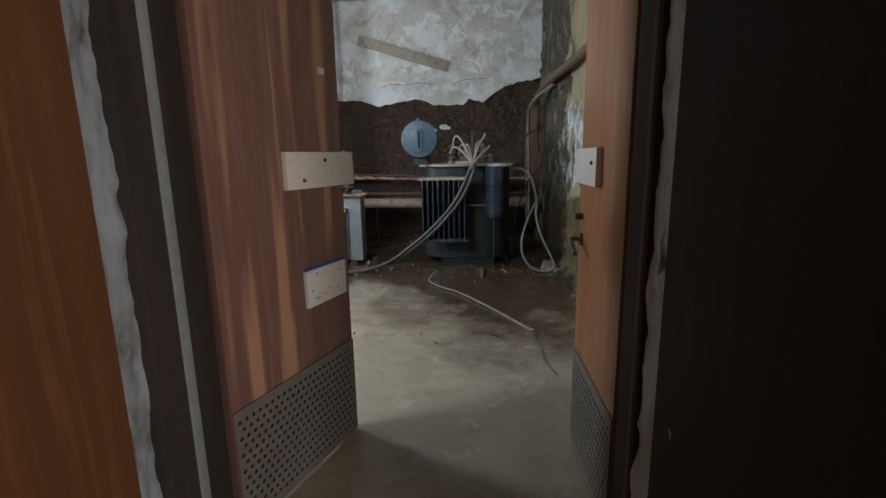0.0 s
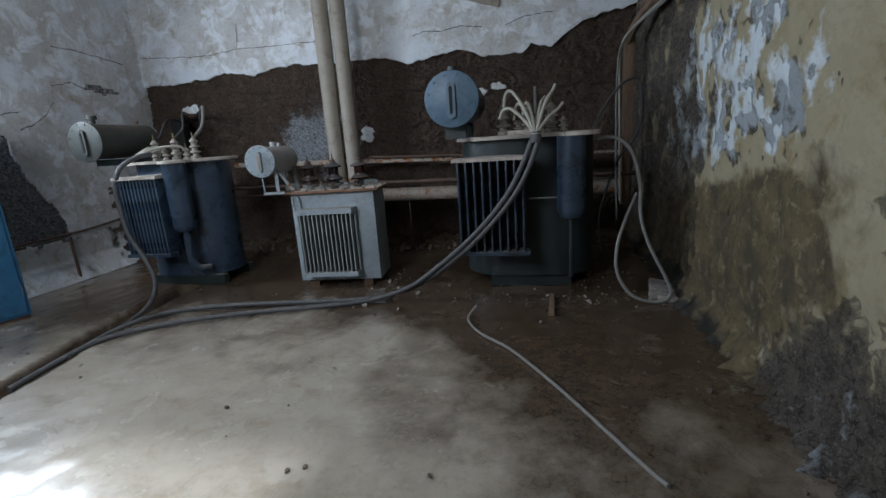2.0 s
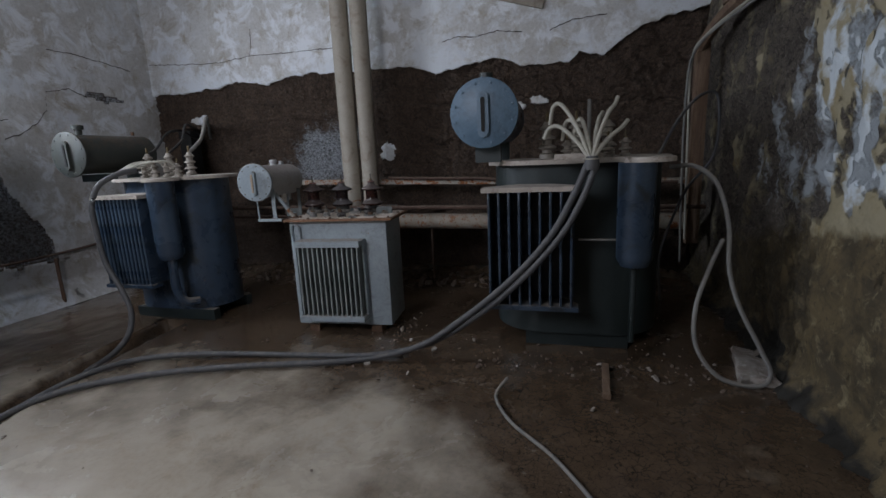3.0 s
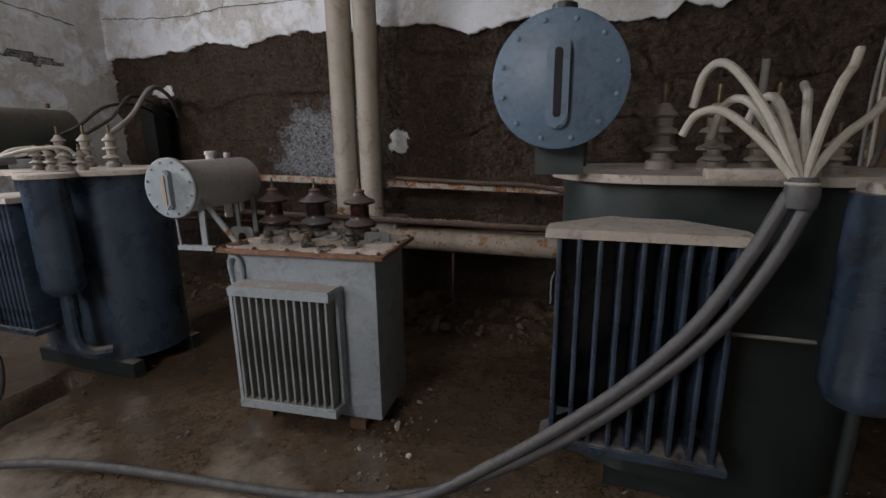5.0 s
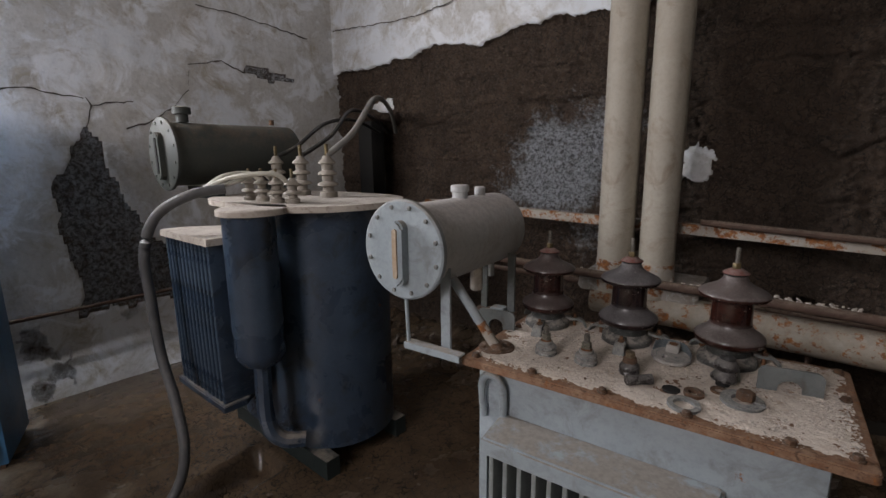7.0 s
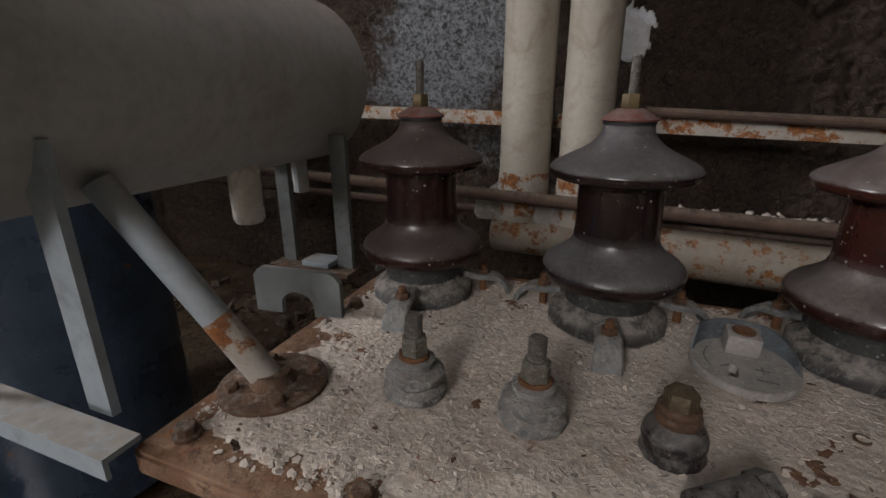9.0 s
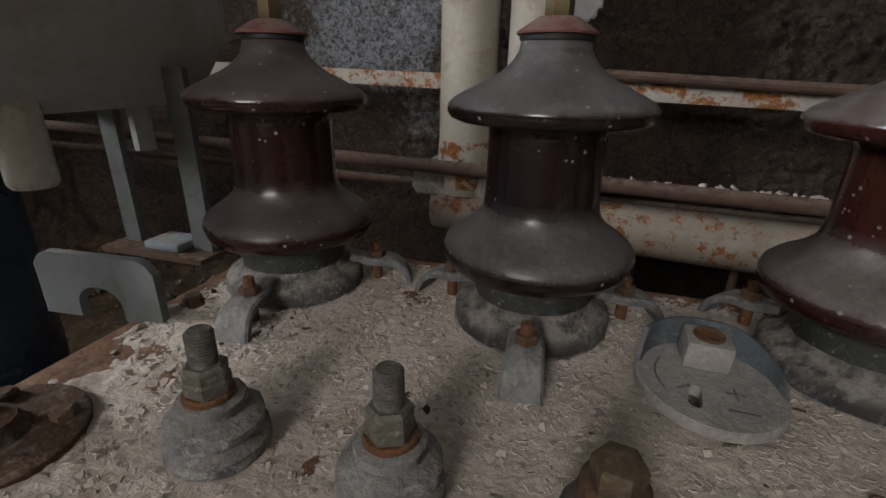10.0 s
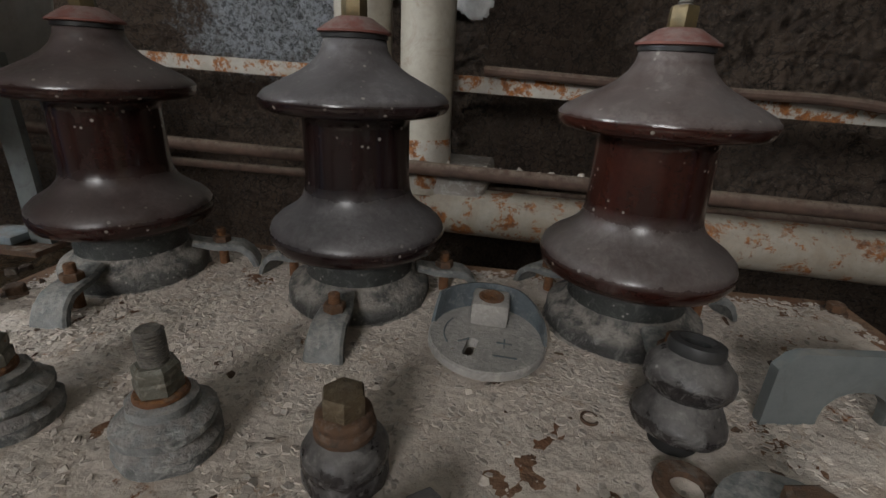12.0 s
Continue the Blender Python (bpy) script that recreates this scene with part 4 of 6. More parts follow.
for k, (bx, by) in enumerate(((0.73, 6.25), (0.92, 6.32), (1.12, 6.36))):
    post_insulator(T, bx, by, 1.228, "cream", 1.5, 3)
for bx, by in ((0.86, 6.02), (0.98, 6.0), (1.1, 6.02), (1.2, 6.05)):
    post_insulator(T, bx, by, 1.228, "cream", 0.95, 2)

# the blue transformer in the far corner
T = thing("transformer", "blue-grey oil transformer with radiator and olive oil drum", "transformer", 0, 0, 0, 0, "oil transformers along the back wall")
tank = part("tank", slab(rounded(-2.88, -1.99, 6.07, 6.64, 0.28, 12), 0.09, 1.18), "blue", T, "blue-grey oval steel tank")
part("lid", slab(rounded(-2.96, -1.90, 6.0, 6.70, 0.34, 12), 1.18, 1.205, bevel=0.004), "lid", T, "dust-covered lid")
for yy in (6.08, 6.5):
    part("base_rail", box(-2.8, -2.0, yy, yy + 0.07, 0.0, 0.09), "dark_green", T)
finned_radiator(T, -2.74, -2.30, 5.80, 6.08, 0.36, 1.07, 12, "blue", 0.022)
pot = part("filter_cylinder", lathe([(0.02, 0.55), (0.075, 0.565), (0.098, 0.6), (0.1, 0.62), (0.1, 1.18)], 28, m=Matrix.Translation((-2.19, 5.93, 0))), "blue", T, "round blue thermosiphon filter")
part("lid_lobe", lathe([(0.135, 1.18), (0.135, 1.2), (0.13, 1.205)], 28, m=Matrix.Translation((-2.19, 5.95, 0))), "lid", T)
part("drain_pipe", hose([(-2.19, 5.93, 0.57), (-2.19, 5.93, 0.3), (-2.16, 5.97, 0.2), (-2.1, 6.05, 0.18)], 0.035), "blue", pot)
con = conservator(T, -3.13, 6.0, 6.72, 1.42, 0.18, "olive", "olive", 1.205)
part("filler_cap", lathe([(0.03, 0), (0.03, 0.04), (0.045, 0.042), (0.045, 0.075), (0.03, 0.08)], 16, m=Matrix.Translation((-3.12, 6.1, 1.585))), "olive", con)
part("filler_cap", lathe([(0.015, 0), (0.015, 0.03)], 10, m=Matrix.Translation((-3.1, 6.6, 1.59))), "rusty", con)
for yy in (6.12, 6.55):
    part("bracket", slab([(-3.2, yy), (-2.85, yy), (-2.85, yy + 0.04), (-3.2, yy + 0.04)], 1.19, 1.25), "dark_green", con)
for bx, by in ((-2.78, 6.42), (-2.55, 6.42), (-2.33, 6.42)):
    post_insulator(T, bx, by, 1.205, "cream", 1.25, 3)
for bx, by in ((-2.52, 6.12), (-2.41, 6.12), (-2.29, 6.12), (-2.20, 6.14)):
    post_insulator(T, bx, by, 1.205, "cream", 0.9, 2)

# the small grey transformer that the path ends at
SX, SY, SR = -0.76, 6.2, 4.3
T = thing("transformer", "small light grey transformer with rusty dust-strewn top plate", "transformer", SX, SY, 0, SR, "oil transformers along the back wall")


def loc(wx, wy):
    c, s = math.cos(radians(SR)), math.sin(radians(SR))
    return ((wx - SX) * c + (wy - SY) * s, -(wx - SX) * s + (wy - SY) * c)


tank = part("tank", box(-0.39, 0.36, -0.175, 0.19, 0.05, 0.85, 0.015), "grey", T, "light grey welded steel tank")
part("base_rail", box(-0.3, -0.22, -0.19, 0.19, 0.0, 0.05), "rusty", T)
part("base_rail", box(0.2, 0.28, -0.19, 0.19, 0.0, 0.05), "rusty", T)
part("top_plate", slab(rounded(-0.415, 0.415, -0.225, 0.235, 0.012, 3), 0.85, 0.868, bevel=0.003), "plate_rust", T, "rusty top plate under dust and plaster flakes")
# radiator: tray, hood and thin fins
rad = part("radiator", box(-0.30, 0.19, -0.20, -0.175, 0.14, 0.715), "grey", T, "hooded bank of thin cooling fins")
part("hood", slab([(-0.305, -0.305), (0.192, -0.305), (0.202, -0.176), (-0.315, -0.176)], 0.675, 0.718, bevel=0.006), "grey", rad, "dusty sloping hood")
part("tray", slab([(-0.305, -0.305), (0.192, -0.305), (0.202, -0.176), (-0.315, -0.176)], 0.12, 0.16, bevel=0.006), "grey", rad)
part("cheek", box(-0.312, -0.295, -0.29, -0.176, 0.15, 0.69), "grey", rad)
part("cheek", box(0.183, 0.198, -0.23, -0.176, 0.15, 0.69), "grey", rad)
me = None
for k in range(13):
    if me is None:
        ob = link_mesh("fin", box(-0.0065, 0.0065, -0.295, -0.19, 0.155, 0.68, 0.005), "grey_fin", rad)
        me = ob.data
    else:
        ob = new("fin", me)
        ob.parent = rad
    ob.matrix_local = Matrix.Translation((-0.280 + k * 0.0375, 0, 0))
# oil drum on its bracket
con = conservator(T, *((-0.575),), -0.25, 0.25, 1.148, 0.131, "grey", "cons_grey", 0.868, 12)
bx, by0 = -0.575, -0.25
flip = Euler((radians(90), 0, 0)).to_matrix().to_4x4()
part("filler_plug", lathe([(0.024, 0), (0.024, 0.022), (0.029, 0.024), (0.029, 0.04), (0.026, 0.044)], 18, m=Matrix.Translation((bx, 0.02, 1.262))), "cons_grey", con)
part("filler_plug", lathe([(0.018, 0), (0.018, 0.03), (0.015, 0.034)], 14, m=Matrix.Translation((bx, 0.14, 1.260))), "cons_grey", con)
part("breather_glass", lathe([(0.017, -0.005), (0.020, 0.0), (0.020, 0.075), (0.016, 0.085)], 16, m=Matrix.Translation((*loc(-1.295, 6.21), 0.975))), "glass_frosted", con, "dusty glass breather tube")
part("drain_plug", lathe([(0.012, -0.02), (0.012, 0.03)], 10, m=Matrix.Translation((bx + 0.01, 0.2, 1.0))), "cons_grey", con)
stand = part("drum_bracket", box(*(lambda a: (a[0] - 0.015, a[0] + 0.015, a[1] - 0.004, a[1] + 0.004))(loc(-1.222, 5.966)), 0.868, 1.10), "grey", T, "grey angle-iron bracket of the oil drum")
x2, y2 = loc(-1.237, 6.33)
# back uprights: shade under the drum is painted as a darker grey
part("upright", box(x2 - 0.013, x2 + 0.013, y2 - 0.004, y2 + 0.004, 0.868, 1.075), "shaded_grey", stand)
part("upright", box(x2 - 0.115, x2 - 0.092, y2 - 0.004, y2 + 0.004, 0.868, 1.04), "shaded_grey", stand)
part("foot", box(x2 - 0.125, x2 + 0.02, y2 - 0.03, y2 + 0.012, 0.868, 0.874), "rusty", stand)
part("foot_block", box(x2 - 0.07, x2 - 0.02, y2 - 0.02, y2 + 0.02, 0.874, 0.884, 0.003), "grey", stand)
x1, y1 = loc(-1.345, 5.915)
bm = box(-0.59, -0.405, -0.245, -0.218, 0.876, 0.881)
box(-0.59, -0.405, -0.248, -0.244, 0.862, 0.881, bm=bm)
part("angle_arm", bm, "grey", stand)
part("strut", rod((-0.583, -0.235, 0.88), (-0.59, -0.235, 1.05), 0.0055), "grey", stand)
fx, fy = loc(-1.117, 6.058)
pipe = part("oil_pipe", rod((fx, fy, 0.868), (*loc(-1.235, 6.01), 1.06), 0.0135, None, 16), "grey", T, "slanting grey oil pipe with rusty foot")
pa, pb = Vector((fx, fy, 0.868)), Vector((*loc(-1.235, 6.01), 1.06))
part("rusted_end", rod(tuple(pa), tuple(pa.lerp(pb, 0.36)), 0.0145, 0.0138, 16), "bar_rust", pipe, "orange rusted lower end")
part("flange", lathe([(0.05, 0.868), (0.05, 0.8725), (0.047, 0.874)], 24, m=Matrix.Translation((fx, fy, 0))), "rusty", pipe, "rusty round flange")
part("weld_collar", lathe([(0.022, 0.874), (0.019, 0.878), (0.0165, 0.884)], 16, m=Matrix.Translation((fx, fy, 0))), "rusty", pipe)
bolt_ring("bolt", pipe, (fx, fy, 0.873), Matrix(), 0.037, 4, 0.0075, 0.007, "rusty")

# high-voltage bushings with their clamps
PROF = [(0.0685, 0.0), (0.0690, 0.002), (0.0665, 0.0035), (0.0672, 0.008), (0.0668, 0.0165), (0.0648, 0.0200), (0.0605, 0.0225), (0.0560, 0.0245), (0.0525, 0.0275), (0.0505, 0.0310)]
COLLAR = [(0.0500, 0.026), (0.0498, 0.044), (0.0492, 0.0605)]
SHED = [(0.0490, 0.0595), (0.0590, 0.0565), (0.0690, 0.0565), (0.0758, 0.0600), (0.0790, 0.0665), (0.0793, 0.0715), (0.0770, 0.0780), (0.0715, 0.0835), (0.0635, 0.0885), (0.0555, 0.0940), (0.0495, 0.1006), (0.0467, 0.1087),
        (0.0458, 0.1182), (0.0456, 0.1410), (0.0455, 0.1640), (0.0462, 0.1705), (0.0500, 0.1735), (0.0610, 0.1737), (0.0705, 0.1745), (0.0762, 0.1770), (0.0787, 0.1815), (0.0780, 0.1865), (0.0740, 0.1908), (0.0650, 0.1958),
        (0.0545, 0.2010), (0.0445, 0.2060), (0.0370, 0.2110), (0.0305, 0.2175), (0.0268, 0.2240), (0.0252, 0.2310)]


def worn_lathe(profile, n, amp, seed, chips_at=(), freq=30.0):
    """A turned body with small casting unevenness and bites out of its rims."""
    bm = lathe(profile, n)
    for v in bm.verts:
        r = math.hypot(v.co.x, v.co.y)
        if r < 1e-5:
            continue
        k = 1 + amp * (fbm(v.co.x * freq + seed, v.co.y * freq, v.co.z * freq) + 0.5 * fbm(v.co.x * freq * 3 + seed, v.co.y * freq * 3, v.co.z * freq * 3)) / r
        a = math.degrees(math.atan2(v.co.y, v.co.x))
        for ca, cz, half, deep in chips_at:
            w = 1 - abs((a - ca + 180) % 360 - 180) / half
            if w > 0 and abs(v.co.z - cz) < 0.008:
                k -= deep / r * w * (0.6 + 0.8 * fbm(a * 0.3, v.co.z * 90, seed))
        v.co.x, v.co.y = v.co.x * k, v.co.y * k
    bm.normal_update()
    return bm


def clamp(parent, a, mat_name="zinc"):
    """A cast hook over a flange at angle a: tongue, flat with its bolt and nut, and a foot that spreads."""
    pts = [(0.055, 0.0265, 0.0095), (0.063, 0.0245, 0.0100), (0.071, 0.0225, 0.0120), (0.080, 0.0215, 0.0135), (0.092, 0.0210, 0.0138), (0.101, 0.0190, 0.0140), (0.108, 0.0130, 0.0146), (0.112, 0.0050, 0.0152), (0.114, -0.002, 0.0158)]
    th, last = 0.0065, len(pts) - 1
    bm = bmesh.new()
    rows = []
    for i, (r, z, w) in enumerate(pts):
        p, q = pts[max(i - 1, 0)], pts[min(i + 1, last)]
        d = Vector((q[0] - p[0], q[1] - p[1])).normalized()
        nx, nz = -d.y * th, d.x * th
        rows.append([bm.verts.new(c) for c in ((r, -w, z), (r, w, z), (r + nx * 0.7, w, z + nz * 0.7), (r + nx, w - 0.002, z + nz), (r + nx, -w + 0.002, z + nz), (r + nx * 0.7, -w, z + nz * 0.7))])
    for p, q in zip(rows, rows[1:]):
        for k in range(6):
            bm.faces.new((p[k], p[(k + 1) % 6], q[(k + 1) % 6], q[k]))
    bm.faces.new(rows[0])
    bm.faces.new(reversed(rows[-1]))
    bmesh.ops.recalc_face_normals(bm, faces=bm.faces)
    c = part("clamp", bm, mat_name, parent, "cast galvanised hook clamp")
    c.matrix_local = pose(0, 0, 0, 0, 0, a)
    at = Matrix.Translation((0.083, 0, 0))
    part("nut", lathe([(0.0088, 0.0275), (0.0092, 0.0285), (0.0092, 0.0335), (0.0080, 0.0345)], 6, m=at), "rusty", c)
    thread = [(0.0050, 0.0)] + [(0.0050 if j % 2 else 0.0045, 0.0335 + 0.0009 * j) for j in range(10)] + [(0.0038, 0.0430)]
    part("bolt", lathe(thread, 12, m=at), "rusty_orange", c)


for k, (wx, wy) in enumerate(((-1.092, 6.311), (-0.852, 6.329), (-0.606, 6.342))):
    b = thing("high_voltage_bushing", ("brown glazed porcelain bushing, chipped and dusty, red gasket on top", "brown porcelain bushing thickly coated with grey dust", "glossy brown porcelain bushing with dusty sheds, red gasket")[k],
              "insulator", wx, wy, 0.868, SR + 12 * k, "porcelain bushings on the top plate")
    part("base_flange", worn_lathe(PROF, 64, 0.0009, 3.0 + k), "flange", b, "dusty dark base flange", 60)
    part("collar", worn_lathe(COLLAR, 48, 0.0003, 5.0 + k), "collar", b, "dark collar")
    bites = ([(-118, 0.176, 14, 0.0016), (-85, 0.175, 8, 0.0012), (-145, 0.178, 9, 0.001)], [(-40, 0.175, 9, 0.0012), (-22, 0.177, 7, 0.001)], [(-100, 0.175, 5, 0.0006)])[k]
    part("porcelain_body", worn_lathe(SHED, 120, 0.00035, 9.0 + 2 * k, [(a - SR - 12 * k, z, h, d) for a, z, h, d in bites]), ("porcelain", "porcelain_dusty", "porcelain_glossy")[k], b, "two-shed brown porcelain", 85)
    part("rubber_seal", lathe([(0.0240, 0.2300), (0.0268, 0.2312), (0.0270, 0.2345), (0.0240, 0.2355)], 32), "rubber_black", b)
    part("gasket", worn_lathe([(0.0275, 0.2345), (0.0296, 0.2352), (0.0294, 0.2368), (0.0240, 0.2405), (0.0150, 0.2462), (0.0125, 0.2470)], 40, 0.0004, 2.0 + k), "red_rubber", b, "faded red cap")
    part("brass_nut", lathe([(0.0098, 0.2465), (0.0103, 0.2475), (0.0103, 0.2600), (0.0092, 0.2615)], 6), "brass", b, "tarnished brass nut")
    part("stud", lathe([(0.0052, 0.258)] + [(0.0052 if j % 2 else 0.0045, 0.2605 + 0.0011 * j) for j in range(34)] + [(0.004, 0.299)], 12), "stud_grey", b, "threaded dull stud")
    for a in ((-79, 28, 150), (-82, 22, 168), (-75, 26, 141))[k]:
        clamp(b, a - SR - 12 * k)

# low-voltage terminals
LVP = [(0.0290, 0.0), (0.0306, 0.006), (0.0304, 0.0105), (0.0265, 0.0142), (0.0245, 0.0155), (0.0262, 0.0172), (0.0288, 0.0200), (0.0282, 0.0242), (0.0235, 0.0282), (0.0180, 0.0298), (0.0176, 0.0306), (0.0196, 0.0322), (0.0194, 0.0362), (0.0160, 0.0378)]
LVB = [(0.0235, 0.0), (0.0256, 0.006), (0.0240, 0.0115), (0.0236, 0.013), (0.0252, 0.017), (0.0246, 0.022), (0.0215, 0.0275), (0.0165, 0.0325)]
for k, (wx, wy) in enumerate(((-0.991, 6.107), (-0.883, 6.116), (-0.777, 6.123))):
    b = thing("low_voltage_bushing", ("small grey porcelain terminal with threaded stud, dust-covered", "small grey porcelain terminal with corroded nut and stud", "small black glazed terminal with a rusty hex bolt")[k],
              "insulator", wx, wy, 0.868, SR + 25 * k, "small terminals on the top plate")
    part("porcelain_body", worn_lathe([(r * 0.95, z) for r, z in (LVB if k == 2 else LVP)], 56, 0.0012, 4.0 + 3 * k, freq=45.0), "porcelain_black" if k == 2 else "porcelain_grey", b)
    if k == 2:
        part("cap_washer", worn_lathe([(0.0155, 0.0315), (0.0168, 0.0328), (0.0166, 0.0372), (0.0150, 0.0385), (0.0146, 0.0395), (0.0154, 0.0408), (0.0150, 0.0440), (0.0130, 0.0455)], 36, 0.0006, 1.0), "rusty", b, "rusty stepped washer", 60)
        part("hex_bolt", lathe([(0.0118, 0.0445), (0.0122, 0.0455), (0.0122, 0.0555), (0.0112, 0.0575), (0.0070, 0.0585)], 6), "brass_brown", b, "brown hex bolt head")
    else:
        part("washer", worn_lathe([(0.0130, 0.0375), (0.0142, 0.0385), (0.0140, 0.0408), (0.0128, 0.0420)], 28, 0.0009, 6.0 + k), "rusty_orange", b, "rusty washer")
        part("nut", lathe([(0.0122, 0.0418), (0.0128, 0.0430), (0.0128, 0.0490), (0.0116, 0.0504), (0.0122, 0.0516), (0.0122, 0.0570), (0.0100, 0.0590)], 6), "nut", b, "corroded green-brown nut")
        bm = lathe([(0.0076, 0.058)] + [(0.0077 if j % 2 else 0.0067, 0.0605 + 0.0010 * j) for j in range(18)] + [(0.0060, 0.0795)], 20)
        part("stud", bm, "stud_grey", b, "threaded steel stud")

# toppled terminal leaning on its black stem
b = thing("low_voltage_bushing", "loose ribbed grey porcelain terminal with open hole, tilted", "insulator", -0.591, 6.200, 0.868, 0, "small terminals on the top plate")
tilt = pose(0, 0, 0.003, -9, 3, 0)
part("stem", lathe([(0.0147, -0.006), (0.0147, 0.014)], 24, m=tilt), "black", b)
bm = worn_lathe([(0.0180, 0.0080), (0.0265, 0.0085), (0.0285, 0.0130), (0.0275, 0.0185), (0.0225, 0.0270), (0.0200, 0.0320), (0.0235, 0.0350), (0.0262, 0.0400), (0.0262, 0.0445), (0.0240, 0.0510), (0.0185, 0.0575), (0.0125, 0.0590), (0.0110, 0.0550)], 56, 0.0008, 7.0, freq=45.0)
bmesh.ops.transform(bm, matrix=tilt, verts=bm.verts)
part("porcelain_body", bm, "porcelain_black", b, "", 60)
part("rubber_ring", lathe([(0.0120, 0.0560), (0.0158, 0.0580), (0.0166, 0.0615), (0.0158, 0.0655), (0.0110, 0.0665), (0.0080, 0.0640), (0.0078, 0.0300)], 32, m=tilt), "rubber_black", b)

# fallen black fitting
bm = rod((0, 0, 0.012), (0.036, 0.03, 0.014), 0.0115, 0.0115, 14)
rod((0.036, 0.03, 0.014), (0.046, 0.038, 0.0145), 0.0135, 0.0135, 6, bm)
tagged(link_mesh("bolt", bm, "porcelain_black"), "loose dark bolt lying in the dust", "bolt").matrix_world = pose(-0.765, 6.062, 0.868)

# loose round cap with slot, lug and raised rim
b = thing("contact_cap", "loose galvanised round cap with a slot, lying tilted on rubble", "cap", -0.7185, 6.262, 0.873)
tl = pose(0, 0, 0.004, 3, 2, 4)
bm = bmesh.new()
N = 48
hole = []
for k in range(N):
    a = 2 * math.pi * k / N
    hole.append((-0.0115 + 0.0042 * math.cos(a) + 0.0012 * math.copysign(1, math.sin(a)), -0.0185 + 0.0042 * math.sin(a) + 0.0072 * math.copysign(1, math.sin(a))))
rim = [(0.0465 * math.cos(2 * math.pi * k / N), 0.0465 * math.sin(2 * math.pi * k / N)) for k in range(N)]
soft = [(x * 0.97, y * 0.97) for x, y in rim]
loops = [[bm.verts.new(tl @ Vector((x, y, z))) for x, y in o] for o, z in ((hole, 0.0), (hole, 0.0085), (soft, 0.0085), (rim, 0.0072), (rim, 0.0015), (soft, 0.0))]
for a, c in zip(loops, loops[1:] + loops[:1]):
    for k in range(N):
        bm.faces.new((a[k], a[(k + 1) % N], c[(k + 1) % N], c[k]))
bmesh.ops.recalc_face_normals(bm, faces=bm.faces)
disc = part("disc", bm, "zinc_dusty", b, "dusty flat disc with a slot")
bm = bmesh.new()
prev = None
for k in range(25):
    a = radians(-4 + 174 * k / 24)
    h = 0.0085 + 0.0215 * min(1.0, (174 - 174 * k / 24) / 14, ((174 * k / 24) / 62) ** 0.75)
    ring_pts = [bm.verts.new(tl @ Vector((r * math.cos(a), r * math.sin(a), z))) for r, z in ((0.0462, 0.004), (0.0470, h), (0.0445, h + 0.0006), (0.0430, 0.0075))]
    if prev:
        for j in range(4):
            bm.faces.new((prev[j], prev[(j + 1) % 4], ring_pts[(j + 1) % 4], ring_pts[j]))
    else:
        bm.faces.new(ring_pts)
    prev = ring_pts
bm.faces.new(prev)
bmesh.ops.recalc_face_normals(bm, faces=bm.faces)
part("raised_rim", bm, "blue_zinc", disc, "upright blue-grey rim")
part("lug", box(-0.0155, 0.0155, 0.012, 0.040, 0.007, 0.0285, 0.004, m=tl), "zinc_dusty", disc)
part("rivet", lathe([(0.0105, 0.0280), (0.0105, 0.0295), (0.0085, 0.0300), (0.0070, 0.0290)], 24, m=tl @ Matrix.Translation((0, 0.026, 0))), "rusty_orange", disc)
bm = box(0.008, 0.020, -0.0095, -0.0082, 0.008, 0.0092, m=tl)
box(0.0134, 0.0147, -0.0150, -0.0030, 0.008, 0.0092, bm=bm, m=tl)
part("plus_mark", bm, "blue_zinc", disc)
part("minus_mark", box(-0.026, -0.016, 0.000, 0.0013, 0.008, 0.0092, m=tl @ pose(0, 0, 0, 0, 0, 35)), "blue_zinc", disc)
part("arrow_mark", box(0.006, 0.024, -0.0260, -0.0248, 0.008, 0.0092, m=tl), "blue_zinc", disc)
part("arc_mark", hose([tl @ Vector((0.034 * math.cos(radians(a)), 0.034 * math.sin(radians(a)), 0.0085)) for a in (150, 165, 180, 195, 210)], 0.0007, 6, 3), "blue_zinc", disc)


